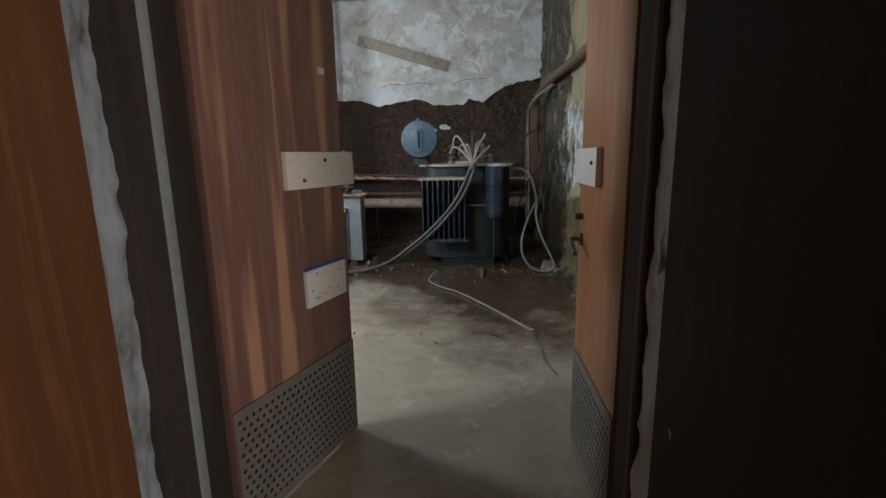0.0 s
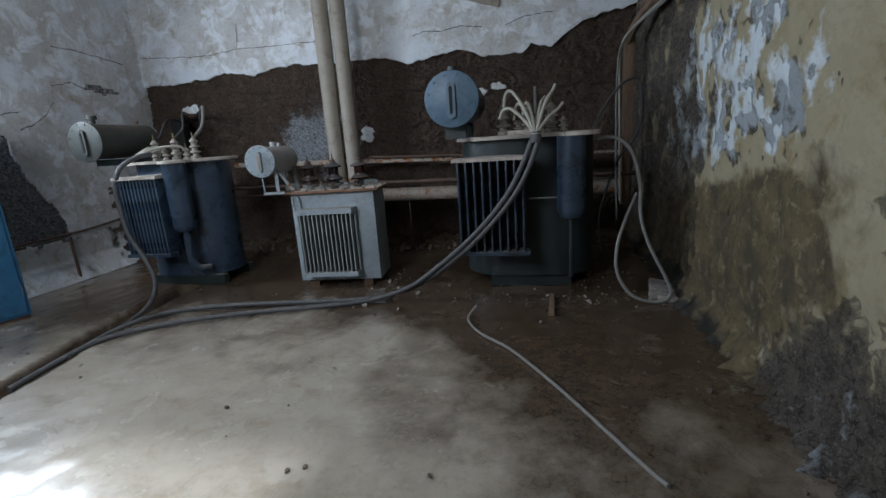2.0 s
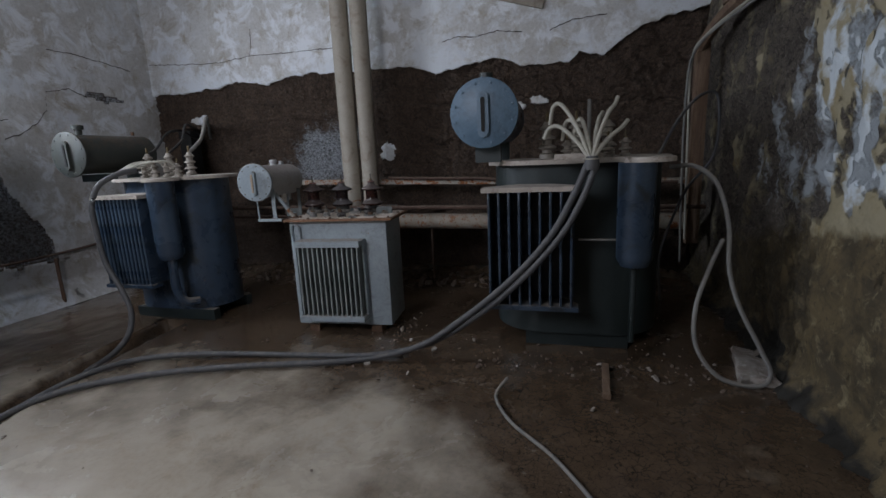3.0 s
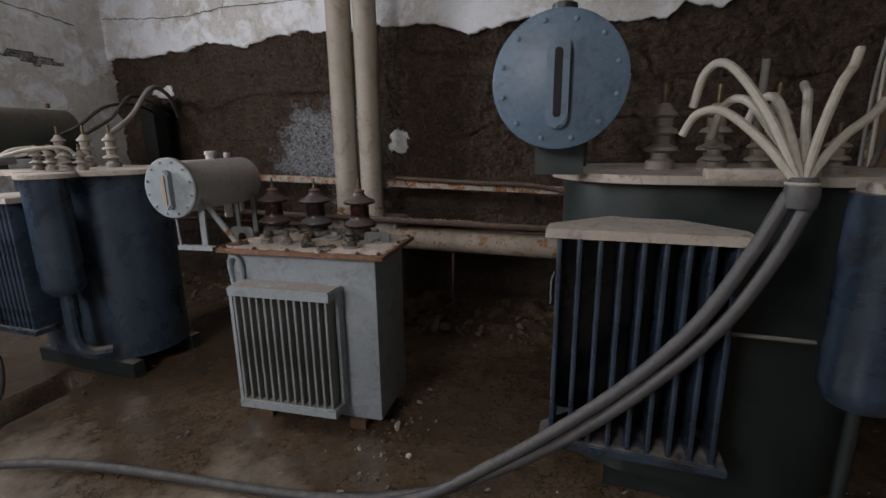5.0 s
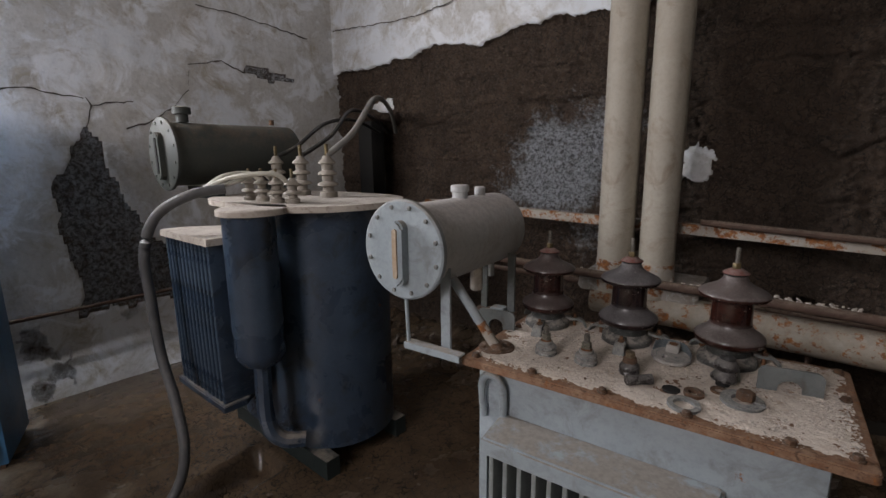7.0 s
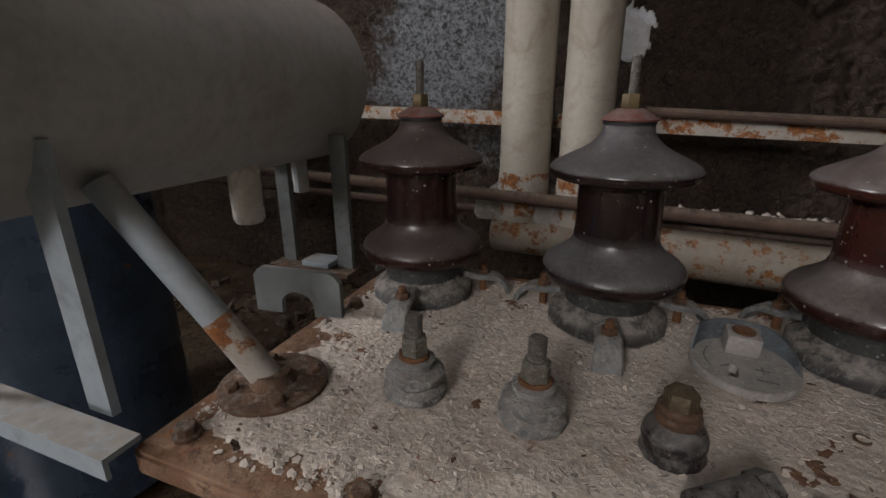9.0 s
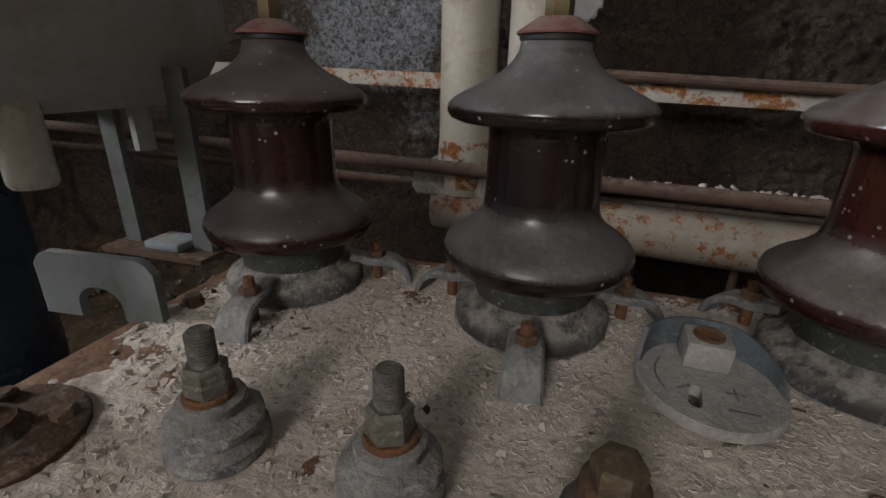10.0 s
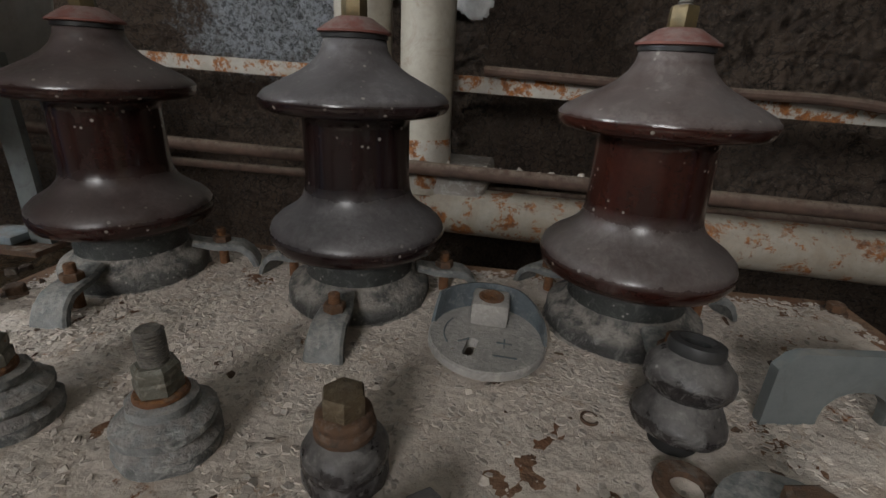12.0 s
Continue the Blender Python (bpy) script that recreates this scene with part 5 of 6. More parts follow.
def arch_lug(name, wx0, wy0, wx1, wy1, h):
    """A lifting plate with a half-round cut-out."""
    dx, dy = wx1 - wx0, wy1 - wy0
    w = math.hypot(dx, dy)
    bm = bmesh.new()
    prev = None
    rim_ = [(0, 0), (0, h * 0.8), (w * 0.06, h * 0.95), (w * 0.12, h), (w * 0.3, h), (w * 0.5, h), (w * 0.7, h), (w * 0.88, h), (w * 0.94, h * 0.95), (w, h * 0.8), (w, 0)]
    arc = [(w / 2 - 0.023, 0), (w / 2 - 0.023, 0.010)] + [(w / 2 - 0.023 * math.cos(radians(a)), 0.012 + 0.019 * math.sin(radians(a))) for a in (20, 45, 67, 90, 113, 135, 160)] + [(w / 2 + 0.023, 0.010), (w / 2 + 0.023, 0)]
    for (ox, oz), (ix, iz) in zip(rim_, arc):
        q = [bm.verts.new(c) for c in ((ox, -0.004, oz), (ix, -0.004, iz), (ix, 0.004, iz), (ox, 0.004, oz))]
        if prev:
            for j in range(4):
                bm.faces.new((prev[j], prev[(j + 1) % 4], q[(j + 1) % 4], q[j]))
        else:
            bm.faces.new(q)
        prev = q
    bm.faces.new(prev)
    bmesh.ops.recalc_face_normals(bm, faces=bm.faces)
    ob = part("lifting_lug", bm, "lug_grey", T, "grey lifting lug with rusty cut-out")
    ob.matrix_local = Matrix.Translation((*loc(wx0, wy0), 0.866)) @ pose(0, 0, 0, 0, 0, math.degrees(math.atan2(dy, dx)) - SR)


arch_lug("lug", -1.262, 6.178, -1.143, 6.198, 0.060)
arch_lug("lug", -0.530, 6.235, -0.412, 6.262, 0.058)


def ring(name, wx, wy, r, rin, h, material, label, category="washer", gap=0.0):
    bm = bmesh.new()
    n = 24
    prev = first = None
    for k in range(n + 1):
        a = gap / 2 + (2 * math.pi - gap) * k / n
        q = [bm.verts.new((s * math.cos(a), s * math.sin(a), z)) for s, z in ((rin, 0), (r, 0), (r * 0.99, h), (rin * 1.05, h))]
        if prev:
            for j in range(4):
                bm.faces.new((prev[j], prev[(j + 1) % 4], q[(j + 1) % 4], q[j]))
        prev = q
        first = first or q
    bm.faces.new(first)
    bm.faces.new(prev)
    bmesh.ops.remove_doubles(bm, verts=bm.verts, dist=0.0002)
    bmesh.ops.recalc_face_normals(bm, faces=bm.faces)
    ob = tagged(link_mesh(name, bm, material), label, category, "loose washers on the top plate")
    ob.matrix_world = pose(wx, wy, 0.869, 2, 2, 0)
    return ob


ring("washer", -0.632, 6.106, 0.021, 0.011, 0.009, "rusty", "thick brown washer lying in the dust")
ring("washer", -0.638, 6.043, 0.033, 0.020, 0.007, "zinc", "wide flat grey washer lying in the dust")
ring("washer", -0.592, 6.160, 0.018, 0.009, 0.004, "rusty", "thin rusty washer beside a toppled terminal")
ring("spring_washer", -0.641, 6.204, 0.0062, 0.0045, 0.002, "rusty", "open spring washer lying in the dust", gap=0.9)
ring("flange_ring", -0.545, 6.135, 0.042, 0.020, 0.008, "zinc", "round flange ring lying on the plate", "flange")
tagged(link_mesh("nut", lathe([(0.018, 0), (0.018, 0.016), (0.015, 0.018)], 6), "rusty"), "large rusty nut on a flange ring", "nut").matrix_world = pose(-0.540, 6.140, 0.877, 0, 0, 15)
# solid black disc; the darkness of an open hole is its colour
tagged(link_mesh("bolt_hole_black_disc", lathe([(0.019, 0.0), (0.019, 0.005), (0.016, 0.0055)], 24), "black", T)).matrix_local = Matrix.Translation((*loc(-0.677, 6.101), 0.867))
# rusty bolts along the plate's edge
for k, (px, py) in enumerate([(-0.385, -0.195), (-0.22, -0.2), (-0.05, -0.2), (0.12, -0.2), (0.29, -0.2), (-0.385, 0.06), (-0.39, 0.2), (0.385, -0.19), (0.39, 0.05), (0.39, 0.205), (0.14, 0.215), (-0.12, 0.215)]):
    part("edge_bolt", lathe([(0.012, 0), (0.012, 0.003), (0.0085, 0.0035), (0.0085, 0.010), (0.007, 0.011)], 8, m=Matrix.Translation((px, py, 0.868))), "rusty", T)
part("lifting_hook", hose([(-0.365, -0.185, 0.70), (-0.365, -0.195, 0.80), (-0.335, -0.2, 0.83), (-0.305, -0.195, 0.80), (-0.305, -0.185, 0.70)], 0.010), "grey", T)

# flakes of plaster and dust crumbs on the top plate


def chips(name, count, place, size, material, label, category, flat=0.25, seed=3, tilt_by=0.3):
    rnd = random.Random(seed)
    verts, faces = [], []
    for _ in range(count):
        x, y, z = place(rnd)
        s = size[0] + (size[1] - size[0]) * rnd.random() ** 3.0
        h = s * flat * (0.6 + 0.8 * rnd.random())
        n = rnd.choice((5, 5, 6, 6, 7))
        a0, tx, ty = rnd.random() * 6.28, rnd.gauss(0, tilt_by), rnd.gauss(0, tilt_by)
        ca, sa, thin = math.cos(a0 * 3), math.sin(a0 * 3), rnd.uniform(0.6, 1.0)
        base = len(verts)
        ring_ = []
        for k in range(n):
            a, r = a0 + 6.283 * k / n, s * rnd.uniform(0.55, 1.0)
            p_, q_ = r * math.cos(a), r * math.sin(a) * thin
            ring_.append((p_ * ca - q_ * sa, p_ * sa + q_ * ca))
        for lift, sh in ((-h * 0.4, 1.0), (h * 0.6, 0.82)):
            for u, v in ring_:
                verts.append((x + u * sh, y + v * sh, z + lift + (tx * u + ty * v) + h * 0.3))
        faces.append(tuple(range(base + n, base + 2 * n)))
        for k in range(n):
            j = (k + 1) % n
            faces.append((base + k, base + j, base + n + j, base + n + k))
    me = bpy.data.meshes.new(name)
    me.from_pydata(verts, [], faces)
    me.materials.append(M[material])
    return tagged(new(name, me), label, category, kind="stuff")


FEET = [(-1.092, 6.311, 0.069), (-0.852, 6.329, 0.069), (-0.606, 6.342, 0.069), (-0.991, 6.107, 0.03), (-0.883, 6.116, 0.03), (-0.777, 6.123, 0.026), (-0.718, 6.262, 0.047), (-0.591, 6.2, 0.028)]
FEET = [(*loc(x, y), r) for x, y, r in FEET]
HOLE = loc(-0.677, 6.101)


def dust_height(u, v):
    """Depth of the dust bed at a spot of the top plate; it thins to bare rusty steel along the margin."""
    edge = min(u + 0.405, 0.405 - u, v + 0.215, 0.225 - v)
    h = 0.0014 + 0.0022 * fbm(u * 11, v * 11, 2.0) + 0.0012 * fbm(u * 38, v * 38, 5.0) + 0.0006 * fbm(u * 120, v * 120, 8.0)
    for x, y, r in FEET:
        k = math.hypot(u - x, v - y) - r
        if k < 0.022:
            h += 0.0010 * (1 - max(0.0, k) / 0.022)
    h -= 0.005 * max(0.0, 1 - (edge - 0.020 * fbm(u * 16, v * 16, 4.0) - 0.010 * fbm(u * 60, v * 60, 6.0)) / 0.030)
    h -= 0.006 * max(0.0, 1 - math.hypot(u - HOLE[0], v - HOLE[1]) / 0.024)
    return h


verts, faces, nu, nv = [], [], 330, 180
for i in range(nu + 1):
    for j in range(nv + 1):
        u, v = -0.412 + 0.824 * i / nu, -0.222 + 0.454 * j / nv
        verts.append((u, v, 0.868 + dust_height(u, v)))
for i in range(nu):
    for j in range(nv):
        a = i * (nv + 1) + j
        faces.append((a, a + nv + 1, a + nv + 2, a + 1))
me = bpy.data.meshes.new("dust_layer")
me.from_pydata(verts, [], faces)
for p in me.polygons:
    p.use_smooth = True
me.materials.append(M["plate"])
ob = new("dust_layer", me)
ob.parent = T
ob["label"] = "uneven bed of pale plaster dust"


def on_plate(rnd):
    while True:
        u, v = rnd.uniform(-0.40, 0.40), rnd.uniform(-0.205, 0.22)
        if 0.5 + 0.9 * fbm(u * 9, v * 9, 2.0) + (0.25 if v > 0 else -0.05) - (0.5 if v < -0.17 else 0) > rnd.random() * 1.1:
            break
    c, s = math.cos(radians(SR)), math.sin(radians(SR))
    return SX + u * c - v * s, SY + u * s + v * c, 0.868 + max(0.001, dust_height(u, v)) - 0.0004


chips("plaster_flakes", 32000, on_plate, (0.0008, 0.0058), "flake", "pale plaster flakes and crumbs strewn over the top plate", "debris", 0.14, 3, 0.20)
chips("rust_flakes", 110, on_plate, (0.0015, 0.010), "rusty", "rust scales strewn over the top plate", "debris", 0.2, 11)

# ---- pipes along the back wall ----


def run(name, a, b, r, material, label, n=20):
    a, b = Vector(a), Vector(b)
    ob = tagged(link_mesh(name, rod((0, 0, 0), tuple(b - a), r, None, n), material), label, "pipe")
    ob.matrix_world = Matrix.Translation(a)
    return ob


for x, r, lab in ((-1.268, 0.087, "tall cream-painted vertical pipe with rust at its foot"), (-1.066, 0.081, "tall cream-painted vertical pipe beside its twin")):
    p = thing("vertical_pipe", lab, "pipe", x, 7.40, 0.70, 0, "pair of vertical pipes")
    part("shaft", lathe([(r, 0.0), (r, H - 0.70)], 32), "pipe_white", p)
    part("foot_rust", lathe([(r + 0.001, 0.02), (r + 0.006, 0.04), (r + 0.004, 0.12), (r + 0.001, 0.17)], 32), "bar_rust", p, "flaking rusty foot")
run("horizontal_pipe", (-1.36, 7.387, 0.645), (1.95, 7.37, 0.63), 0.076, "pipe_rust", "thick white horizontal pipe with rust patches")
run("thin_pipe", (-3.7, 7.30, 0.82), (1.98, 7.26, 0.765), 0.021, "pipe_brown", "thin brown rusted pipe")
run("thin_pipe", (-3.7, 7.5, 0.68), (1.98, 7.5, 0.70), 0.016, "pipe_brown", "thin brown rusted pipe behind the thick one")
rail = thing("angle_rail", "white-painted angle-iron rail streaked with rust", "rail")
rail.rotation_euler = (0, radians(1.3), 0)
part("upright_flange", box(-2.7, 1.9, 7.50, 7.506, 0.985, 1.035, 0.0015), "bar_rust", rail)
part("flat_flange", box(-2.7, 1.9, 7.506, 7.555, 1.029, 1.035, 0.0015), "bar_rust", rail, "dusty top flange")
tagged(link_mesh("old_cable", hose([(-0.9, 7.47, 1.075), (-0.3, 7.47, 1.05), (0.1, 7.45, 1.04), (0.45, 7.42, 0.99), (0.9, 7.45, 0.97), (1.8, 7.45, 0.96)], 0.015), "pipe_brown"), "dusty brown cable lying along the rail", "cable")
tagged(link_mesh("rail_support", box(0.40, 0.47, 7.42, 7.47, 0.70, 1.0, 0.004), "bar_rust"), "short rusty upright under the rail", "bracket")
tagged(link_mesh("pipe_hanger", rod((-0.44, 7.4, 0.02), (-0.44, 7.4, 0.60), 0.012), "pipe_brown"), "thin rusty prop under the thick pipe", "bracket")
# masonry ledge the vertical pipes stand on
bm = box(-1.42, -0.85, 7.33, 7.6, 0.70, 0.785, 0.02)
for v in bm.verts:
    v.co += Vector((fbm(v.co.x * 9, v.co.z * 9, 1), fbm(v.co.x * 9, v.co.y * 9, 4), fbm(v.co.y * 9, v.co.x * 9, 7))) * 0.02
tagged(link_mesh("mortar_ledge", bm, "rubble"), "crumbling mortar lump round the pipe feet", "debris")
chips("ledge_crumbs", 260, lambda rnd: (rnd.uniform(-1.5, -0.3), rnd.uniform(7.27, 7.34) + 0.06 * rnd.random(), 0.79), (0.004, 0.02), "flake", "crumbs lying on the thin pipes", "debris", 0.4, 5)

# wooden board nailed to the plaster
b = thing("wall_board", "pale wooden batten hanging aslant on the plaster", "board", -0.02, 7.735, 2.84, 0)
ob = part("plank", box(-0.70, 0.70, -0.012, 0.012, -0.075, 0.075, 0.004), "pipe_white", b)
ob.matrix_local = pose(0, 0, 0, 0, 17, 0)
for nx in (-0.6, 0.5):
    part("nail", rod((nx, -0.012, -nx * 0.3), (nx, -0.02, -nx * 0.3), 0.012), "rusty", b)

# corner: wooden casing with cables, running along the side wall and down the corner
b = thing("cable_casing", "rotten brown wooden cable casing in the corner", "casing", 0, 0, 0)
part("upright", box(1.84, 1.94, 7.25, 7.33, 0.45, 2.05, 0.008), "wood_rot", b)
part("arm", hose([(1.87, 7.28, 2.02), (1.91, 7.0, 2.14), (1.94, 6.4, 2.2), (1.95, 5.2, 2.2), (1.96, 4.4, 2.2)], 0.045, 8, 5), "wood_rot", b)
part("splinter", box(1.9, 1.98, 6.0, 6.9, 2.22, 2.26, 0.006), "wood_rot", b)
for k, pts in enumerate(([(1.93, 6.2, 2.13), (1.84, 7.0, 2.06), (1.79, 7.18, 1.9), (1.80, 7.2, 1.3), (1.82, 7.2, 0.5)], [(1.93, 6.0, 2.1), (1.80, 7.0, 2.0), (1.77, 7.2, 1.7), (1.78, 7.22, 0.9), (1.8, 7.22, 0.3)])):
    tagged(link_mesh("wire", hose(pts, 0.009), "wire_white" if k == 0 else "rubber_light"), "thin pale cable hanging down the corner", "cable", "cables in the corner")
tagged(link_mesh("wire", hose([(1.45, 6.4, 1.22), (1.6, 6.6, 1.45), (1.78, 6.8, 1.62), (1.92, 6.9, 1.6), (1.93, 6.95, 1.2), (1.75, 7.0, 0.9), (1.6, 7.0, 0.4), (1.62, 7.0, 0.02)], 0.011), "rubber"), "thin grey cable arching from the lid to the corner", "cable", "cables in the corner")
tagged(link_mesh("cable_loop", hose([(1.44, 5.98, 1.16), (1.56, 5.92, 1.16), (1.66, 5.85, 1.06), (1.71, 5.78, 0.84), (1.71, 5.72, 0.62), (1.76, 5.68, 0.42), (1.86, 5.62, 0.2), (1.90, 5.58, 0.08), (1.83, 5.56, 0.02), (1.66, 5.58, 0.05), (1.55, 5.62, 0.2), (1.55, 5.68, 0.4), (1.62, 5.75, 0.6), (1.70, 5.82, 0.76)], 0.0125), "rubber_light"), "stiff pale cable hanging in a loop beside the dark transformer", "cable")

# ---- cables on the floor ----
tagged(link_mesh("thick_cable", hose([(0.967, 5.67, 1.20), (0.90, 5.665, 1.04), (0.79, 5.66, 0.83), (0.63, 5.655, 0.63), (0.435, 5.65, 0.44), (0.22, 5.63, 0.27), (0.03, 5.6, 0.14), (-0.18, 5.56, 0.065), (-0.42, 5.50, 0.03), (-0.72, 5.40, 0.03), (-1.1, 5.3, 0.03), (-1.47, 5.17, 0.03), (-1.79, 5.0, 0.03), (-2.0, 4.82, 0.025), (-2.1, 4.62, 0.0), (-2.12, 4.2, -0.04)], 0.0195, 12), "rubber"),
       "thick pale grey power cable running down to the floor", "cable", "thick power cables")
tagged(link_mesh("thick_cable", hose([(1.012, 5.66, 1.20), (0.95, 5.655, 1.03), (0.845, 5.65, 0.83), (0.685, 5.65, 0.63), (0.485, 5.65, 0.43), (0.27, 5.65, 0.26), (0.06, 5.64, 0.13), (-0.15, 5.62, 0.06), (-0.40, 5.57, 0.03), (-0.75, 5.52, 0.028), (-1.2, 5.47, 0.028), (-1.6, 5.40, 0.028), (-1.9, 5.28, 0.028), (-2.05, 5.1, 0.026), (-2.14, 4.9, 0.0), (-2.18, 4.5, -0.05)], 0.0185, 12), "rubber"),
       "thick dark grey power cable running beside its twin", "cable", "thick power cables")
tagged(link_mesh("thin_cable", hose([(0.55, 5.36, 0.06), (0.505, 5.28, 0.02), (0.52, 5.18, 0.01), (0.62, 5.0, 0.01), (0.82, 4.78, 0.01), (1.04, 4.43, 0.01), (1.2, 4.14, 0.01), (1.36, 3.84, 0.01), (1.41, 3.74, 0.02)], 0.009), "rubber_light"),
       "thin stiff grey cable lying across the floor", "cable")
tagged(link_mesh("thick_cable", hose([(-2.42, 5.96, 1.27), (-2.47, 5.84, 1.25), (-2.55, 5.73, 1.17), (-2.59, 5.68, 1.02), (-2.59, 5.68, 0.82), (-2.56, 5.68, 0.58), (-2.46, 5.68, 0.38), (-2.38, 5.66, 0.2), (-2.37, 5.6, 0.05), (-2.36, 5.45, -0.04), (-2.32, 5.2, -0.07)], 0.021, 12), "rubber"),
       "thick grey cable bending from the blue transformer into the trench", "cable", "thick power cables")

# cut cable end with pale cores fanned out over the dark transformer's terminals
b = thing("cable_end", "cable end with cream wire sleeves fanned out", "cable end", 0.99, 5.665, 1.2)
part("boot", lathe([(0.036, -0.03), (0.040, 0.0), (0.036, 0.03), (0.028, 0.045)], 20), "rubber", b)
part("wire_tie", lathe([(0.037, 0.026), (0.040, 0.030), (0.037, 0.034)], 20), "wire_white", b, "wire binding round the cores")
part("crossbar", box(-0.2, 0.06, 0.06, 0.12, 0.03, 0.06, 0.004), "lid", b, "dusty clamp bar")
for k, (tx, ty, tz, hx, hy, hz) in enumerate(((-0.20, 0.10, 0.21, -0.26, 0.14, 0.15), (-0.19, 0.14, 0.33, -0.23, 0.20, 0.23), (-0.06, 0.12, 0.24, -0.09, 0.20, 0.17),
                                             (0.10, 0.12, 0.27, 0.14, 0.18, 0.36), (0.12, 0.08, 0.15, 0.19, 0.12, 0.23), (0.05, 0.20, 0.25, 0.07, 0.30, 0.29), (-0.12, 0.18, 0.24, -0.16, 0.28, 0.14))):
    part("core", hose([(0.004 * k - 0.012, 0.0, 0.03), (tx * 0.4, ty * 0.45, tz * 0.6), (tx * 0.85, ty * 0.9, tz), ((tx + hx) / 2, (ty + hy) / 2, max(tz * 0.98, (tz + hz) / 2)), (hx, hy, hz)], 0.0115, 9, 5), "wire_white", b, "cream wire sleeve")
part("lone_rod", rod((0.0, 0.42, 0.05), (0.0, 0.42, 0.38), 0.012), "rubber_light", b)
# wires at the blue transformer
for pts, r, m_ in (([(-2.78, 6.42, 1.40), (-2.85, 6.6, 1.46), (-3.1, 7.0, 1.62), (-3.4, 7.5, 1.68), (-3.5, 7.85, 1.6)], 0.012, "rubber_black"),
                   ([(-2.55, 6.42, 1.40), (-2.65, 6.7, 1.52), (-2.95, 7.1, 1.7), (-3.3, 7.6, 1.7), (-3.45, 7.9, 1.6)], 0.012, "rubber_black"),
                   ([(-2.33, 6.42, 1.40), (-2.34, 6.6, 1.52), (-2.6, 7.0, 1.74), (-3.1, 7.6, 1.74), (-3.35, 7.9, 1.6)], 0.016, "rubber_light")):
    tagged(link_mesh("lead", hose(pts, r), m_), "cable lead from a bushing into the wall niche", "cable", "leads into the niche")
for k in range(4):
    x = -2.52 + 0.105 * k
    tagged(link_mesh("core_wire", hose([(-2.55, 5.93, 1.27), (-2.52 + 0.05 * k, 5.98, 1.29 + 0.03 * (k % 2)), (x - 0.03, 6.08, 1.33), (x, 6.12, 1.295)], 0.010, 8, 5), "wire_white"), "cream cable core bent to a terminal", "cable", "cores at the blue transformer")
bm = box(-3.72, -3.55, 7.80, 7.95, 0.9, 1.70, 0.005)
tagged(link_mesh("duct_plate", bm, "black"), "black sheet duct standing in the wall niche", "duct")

# ---- blue cabinet by the side wall ----
b = thing("metal_cabinet", "blue-painted sheet-metal cabinet with scuffed edges", "cabinet", -3.208, 5.208, 0.0, -19)
part("body", box(-0.40, 0.0, -0.62, 0.0, 0.03, 1.72, 0.006), "blue_box", b)
part("door", box(0.002, 0.02, -0.60, -0.03, 0.06, 1.69, 0.004), "blue_box", b, "flat blue door")
part("plinth", box(-0.38, -0.02, -0.6, -0.02, 0.0, 0.03), "rusty", b)
part("hinge", rod((0.012, -0.028, 0.2), (0.012, -0.028, 0.3), 0.008), "zinc", b)
part("hinge", rod((0.012, -0.028, 1.4), (0.012, -0.028, 1.5), 0.008), "zinc", b)

# side-wall conduit and peg
tagged(link_mesh("conduit", hose([(-3.93, 4.6, 0.50), (-3.93, 5.3, 0.5), (-3.93, 6.0, 0.5), (-3.92, 6.6, 0.52), (-3.9, 7.3, 0.6)], 0.012), "pipe_brown"), "thin rusty conduit along the plaster", "pipe")
tagged(link_mesh("peg", rod((-3.86, 6.22, 0.0), (-3.9, 6.25, 0.47), 0.016), "rusty"), "short rusty stake against the wall", "stake")

# cracks in the plaster: flat ribbons whose colour holds the crack's shadow


def crack(parent, pts, w, place, label="plaster crack"):
    rnd = random.Random(int(abs(pts[0][0]) * 1000))
    line = []
    for (a, b), (c, d) in zip(pts, pts[1:]):
        n = max(2, int(math.hypot(c - a, d - b) / 0.03))
        line += [(a + (c - a) * k / n + rnd.uniform(-0.006, 0.006), b + (d - b) * k / n + rnd.uniform(-0.006, 0.006)) for k in range(n)]
    line.append(pts[-1])
    bm = bmesh.new()
    prev = None
    for k, (u, v) in enumerate(line):
        ww = w * rnd.uniform(0.35, 1.0)
        q = [bm.verts.new(place(u, v - ww)), bm.verts.new(place(u, v + ww))] if abs(line[-1][0] - line[0][0]) > abs(line[-1][1] - line[0][1]) else [bm.verts.new(place(u - ww, v)), bm.verts.new(place(u + ww, v))]
        if prev:
            bm.faces.new((prev[0], q[0], q[1], prev[1]))
        prev = q
    part("crack", bm, "crack", parent)


def left_face(u, v):
    return (XL + 0.004 - 0.010 * fbm(u * 1.2, v * 1.2, 4) * -1 * -1 + 0.003, u, v)


for pts in ([(5.37, 1.78), (5.49, 1.77), (5.62, 1.8), (5.76, 1.77), (5.89, 1.76)], [(5.93, 1.72), (6.03, 1.75), (6.15, 1.76)], [(5.9, 1.77), (5.92, 1.72), (5.88, 1.59)],
            [(6.52, 2.04), (6.75, 2.09), (6.93, 2.03)], [(6.52, 2.0), (6.5, 1.87), (6.39, 1.75), (6.23, 1.64), (6.09, 1.59)], [(6.62, 2.44), (6.87, 2.44), (7.16, 2.41), (7.5, 2.37)]):
    crack(wall_left, pts, 0.006, left_face)


def back_face(u, v):
    return (u, YB + 0.012 * fbm(u * 1.2, v * 1.2, 2.0) - 0.022, v)


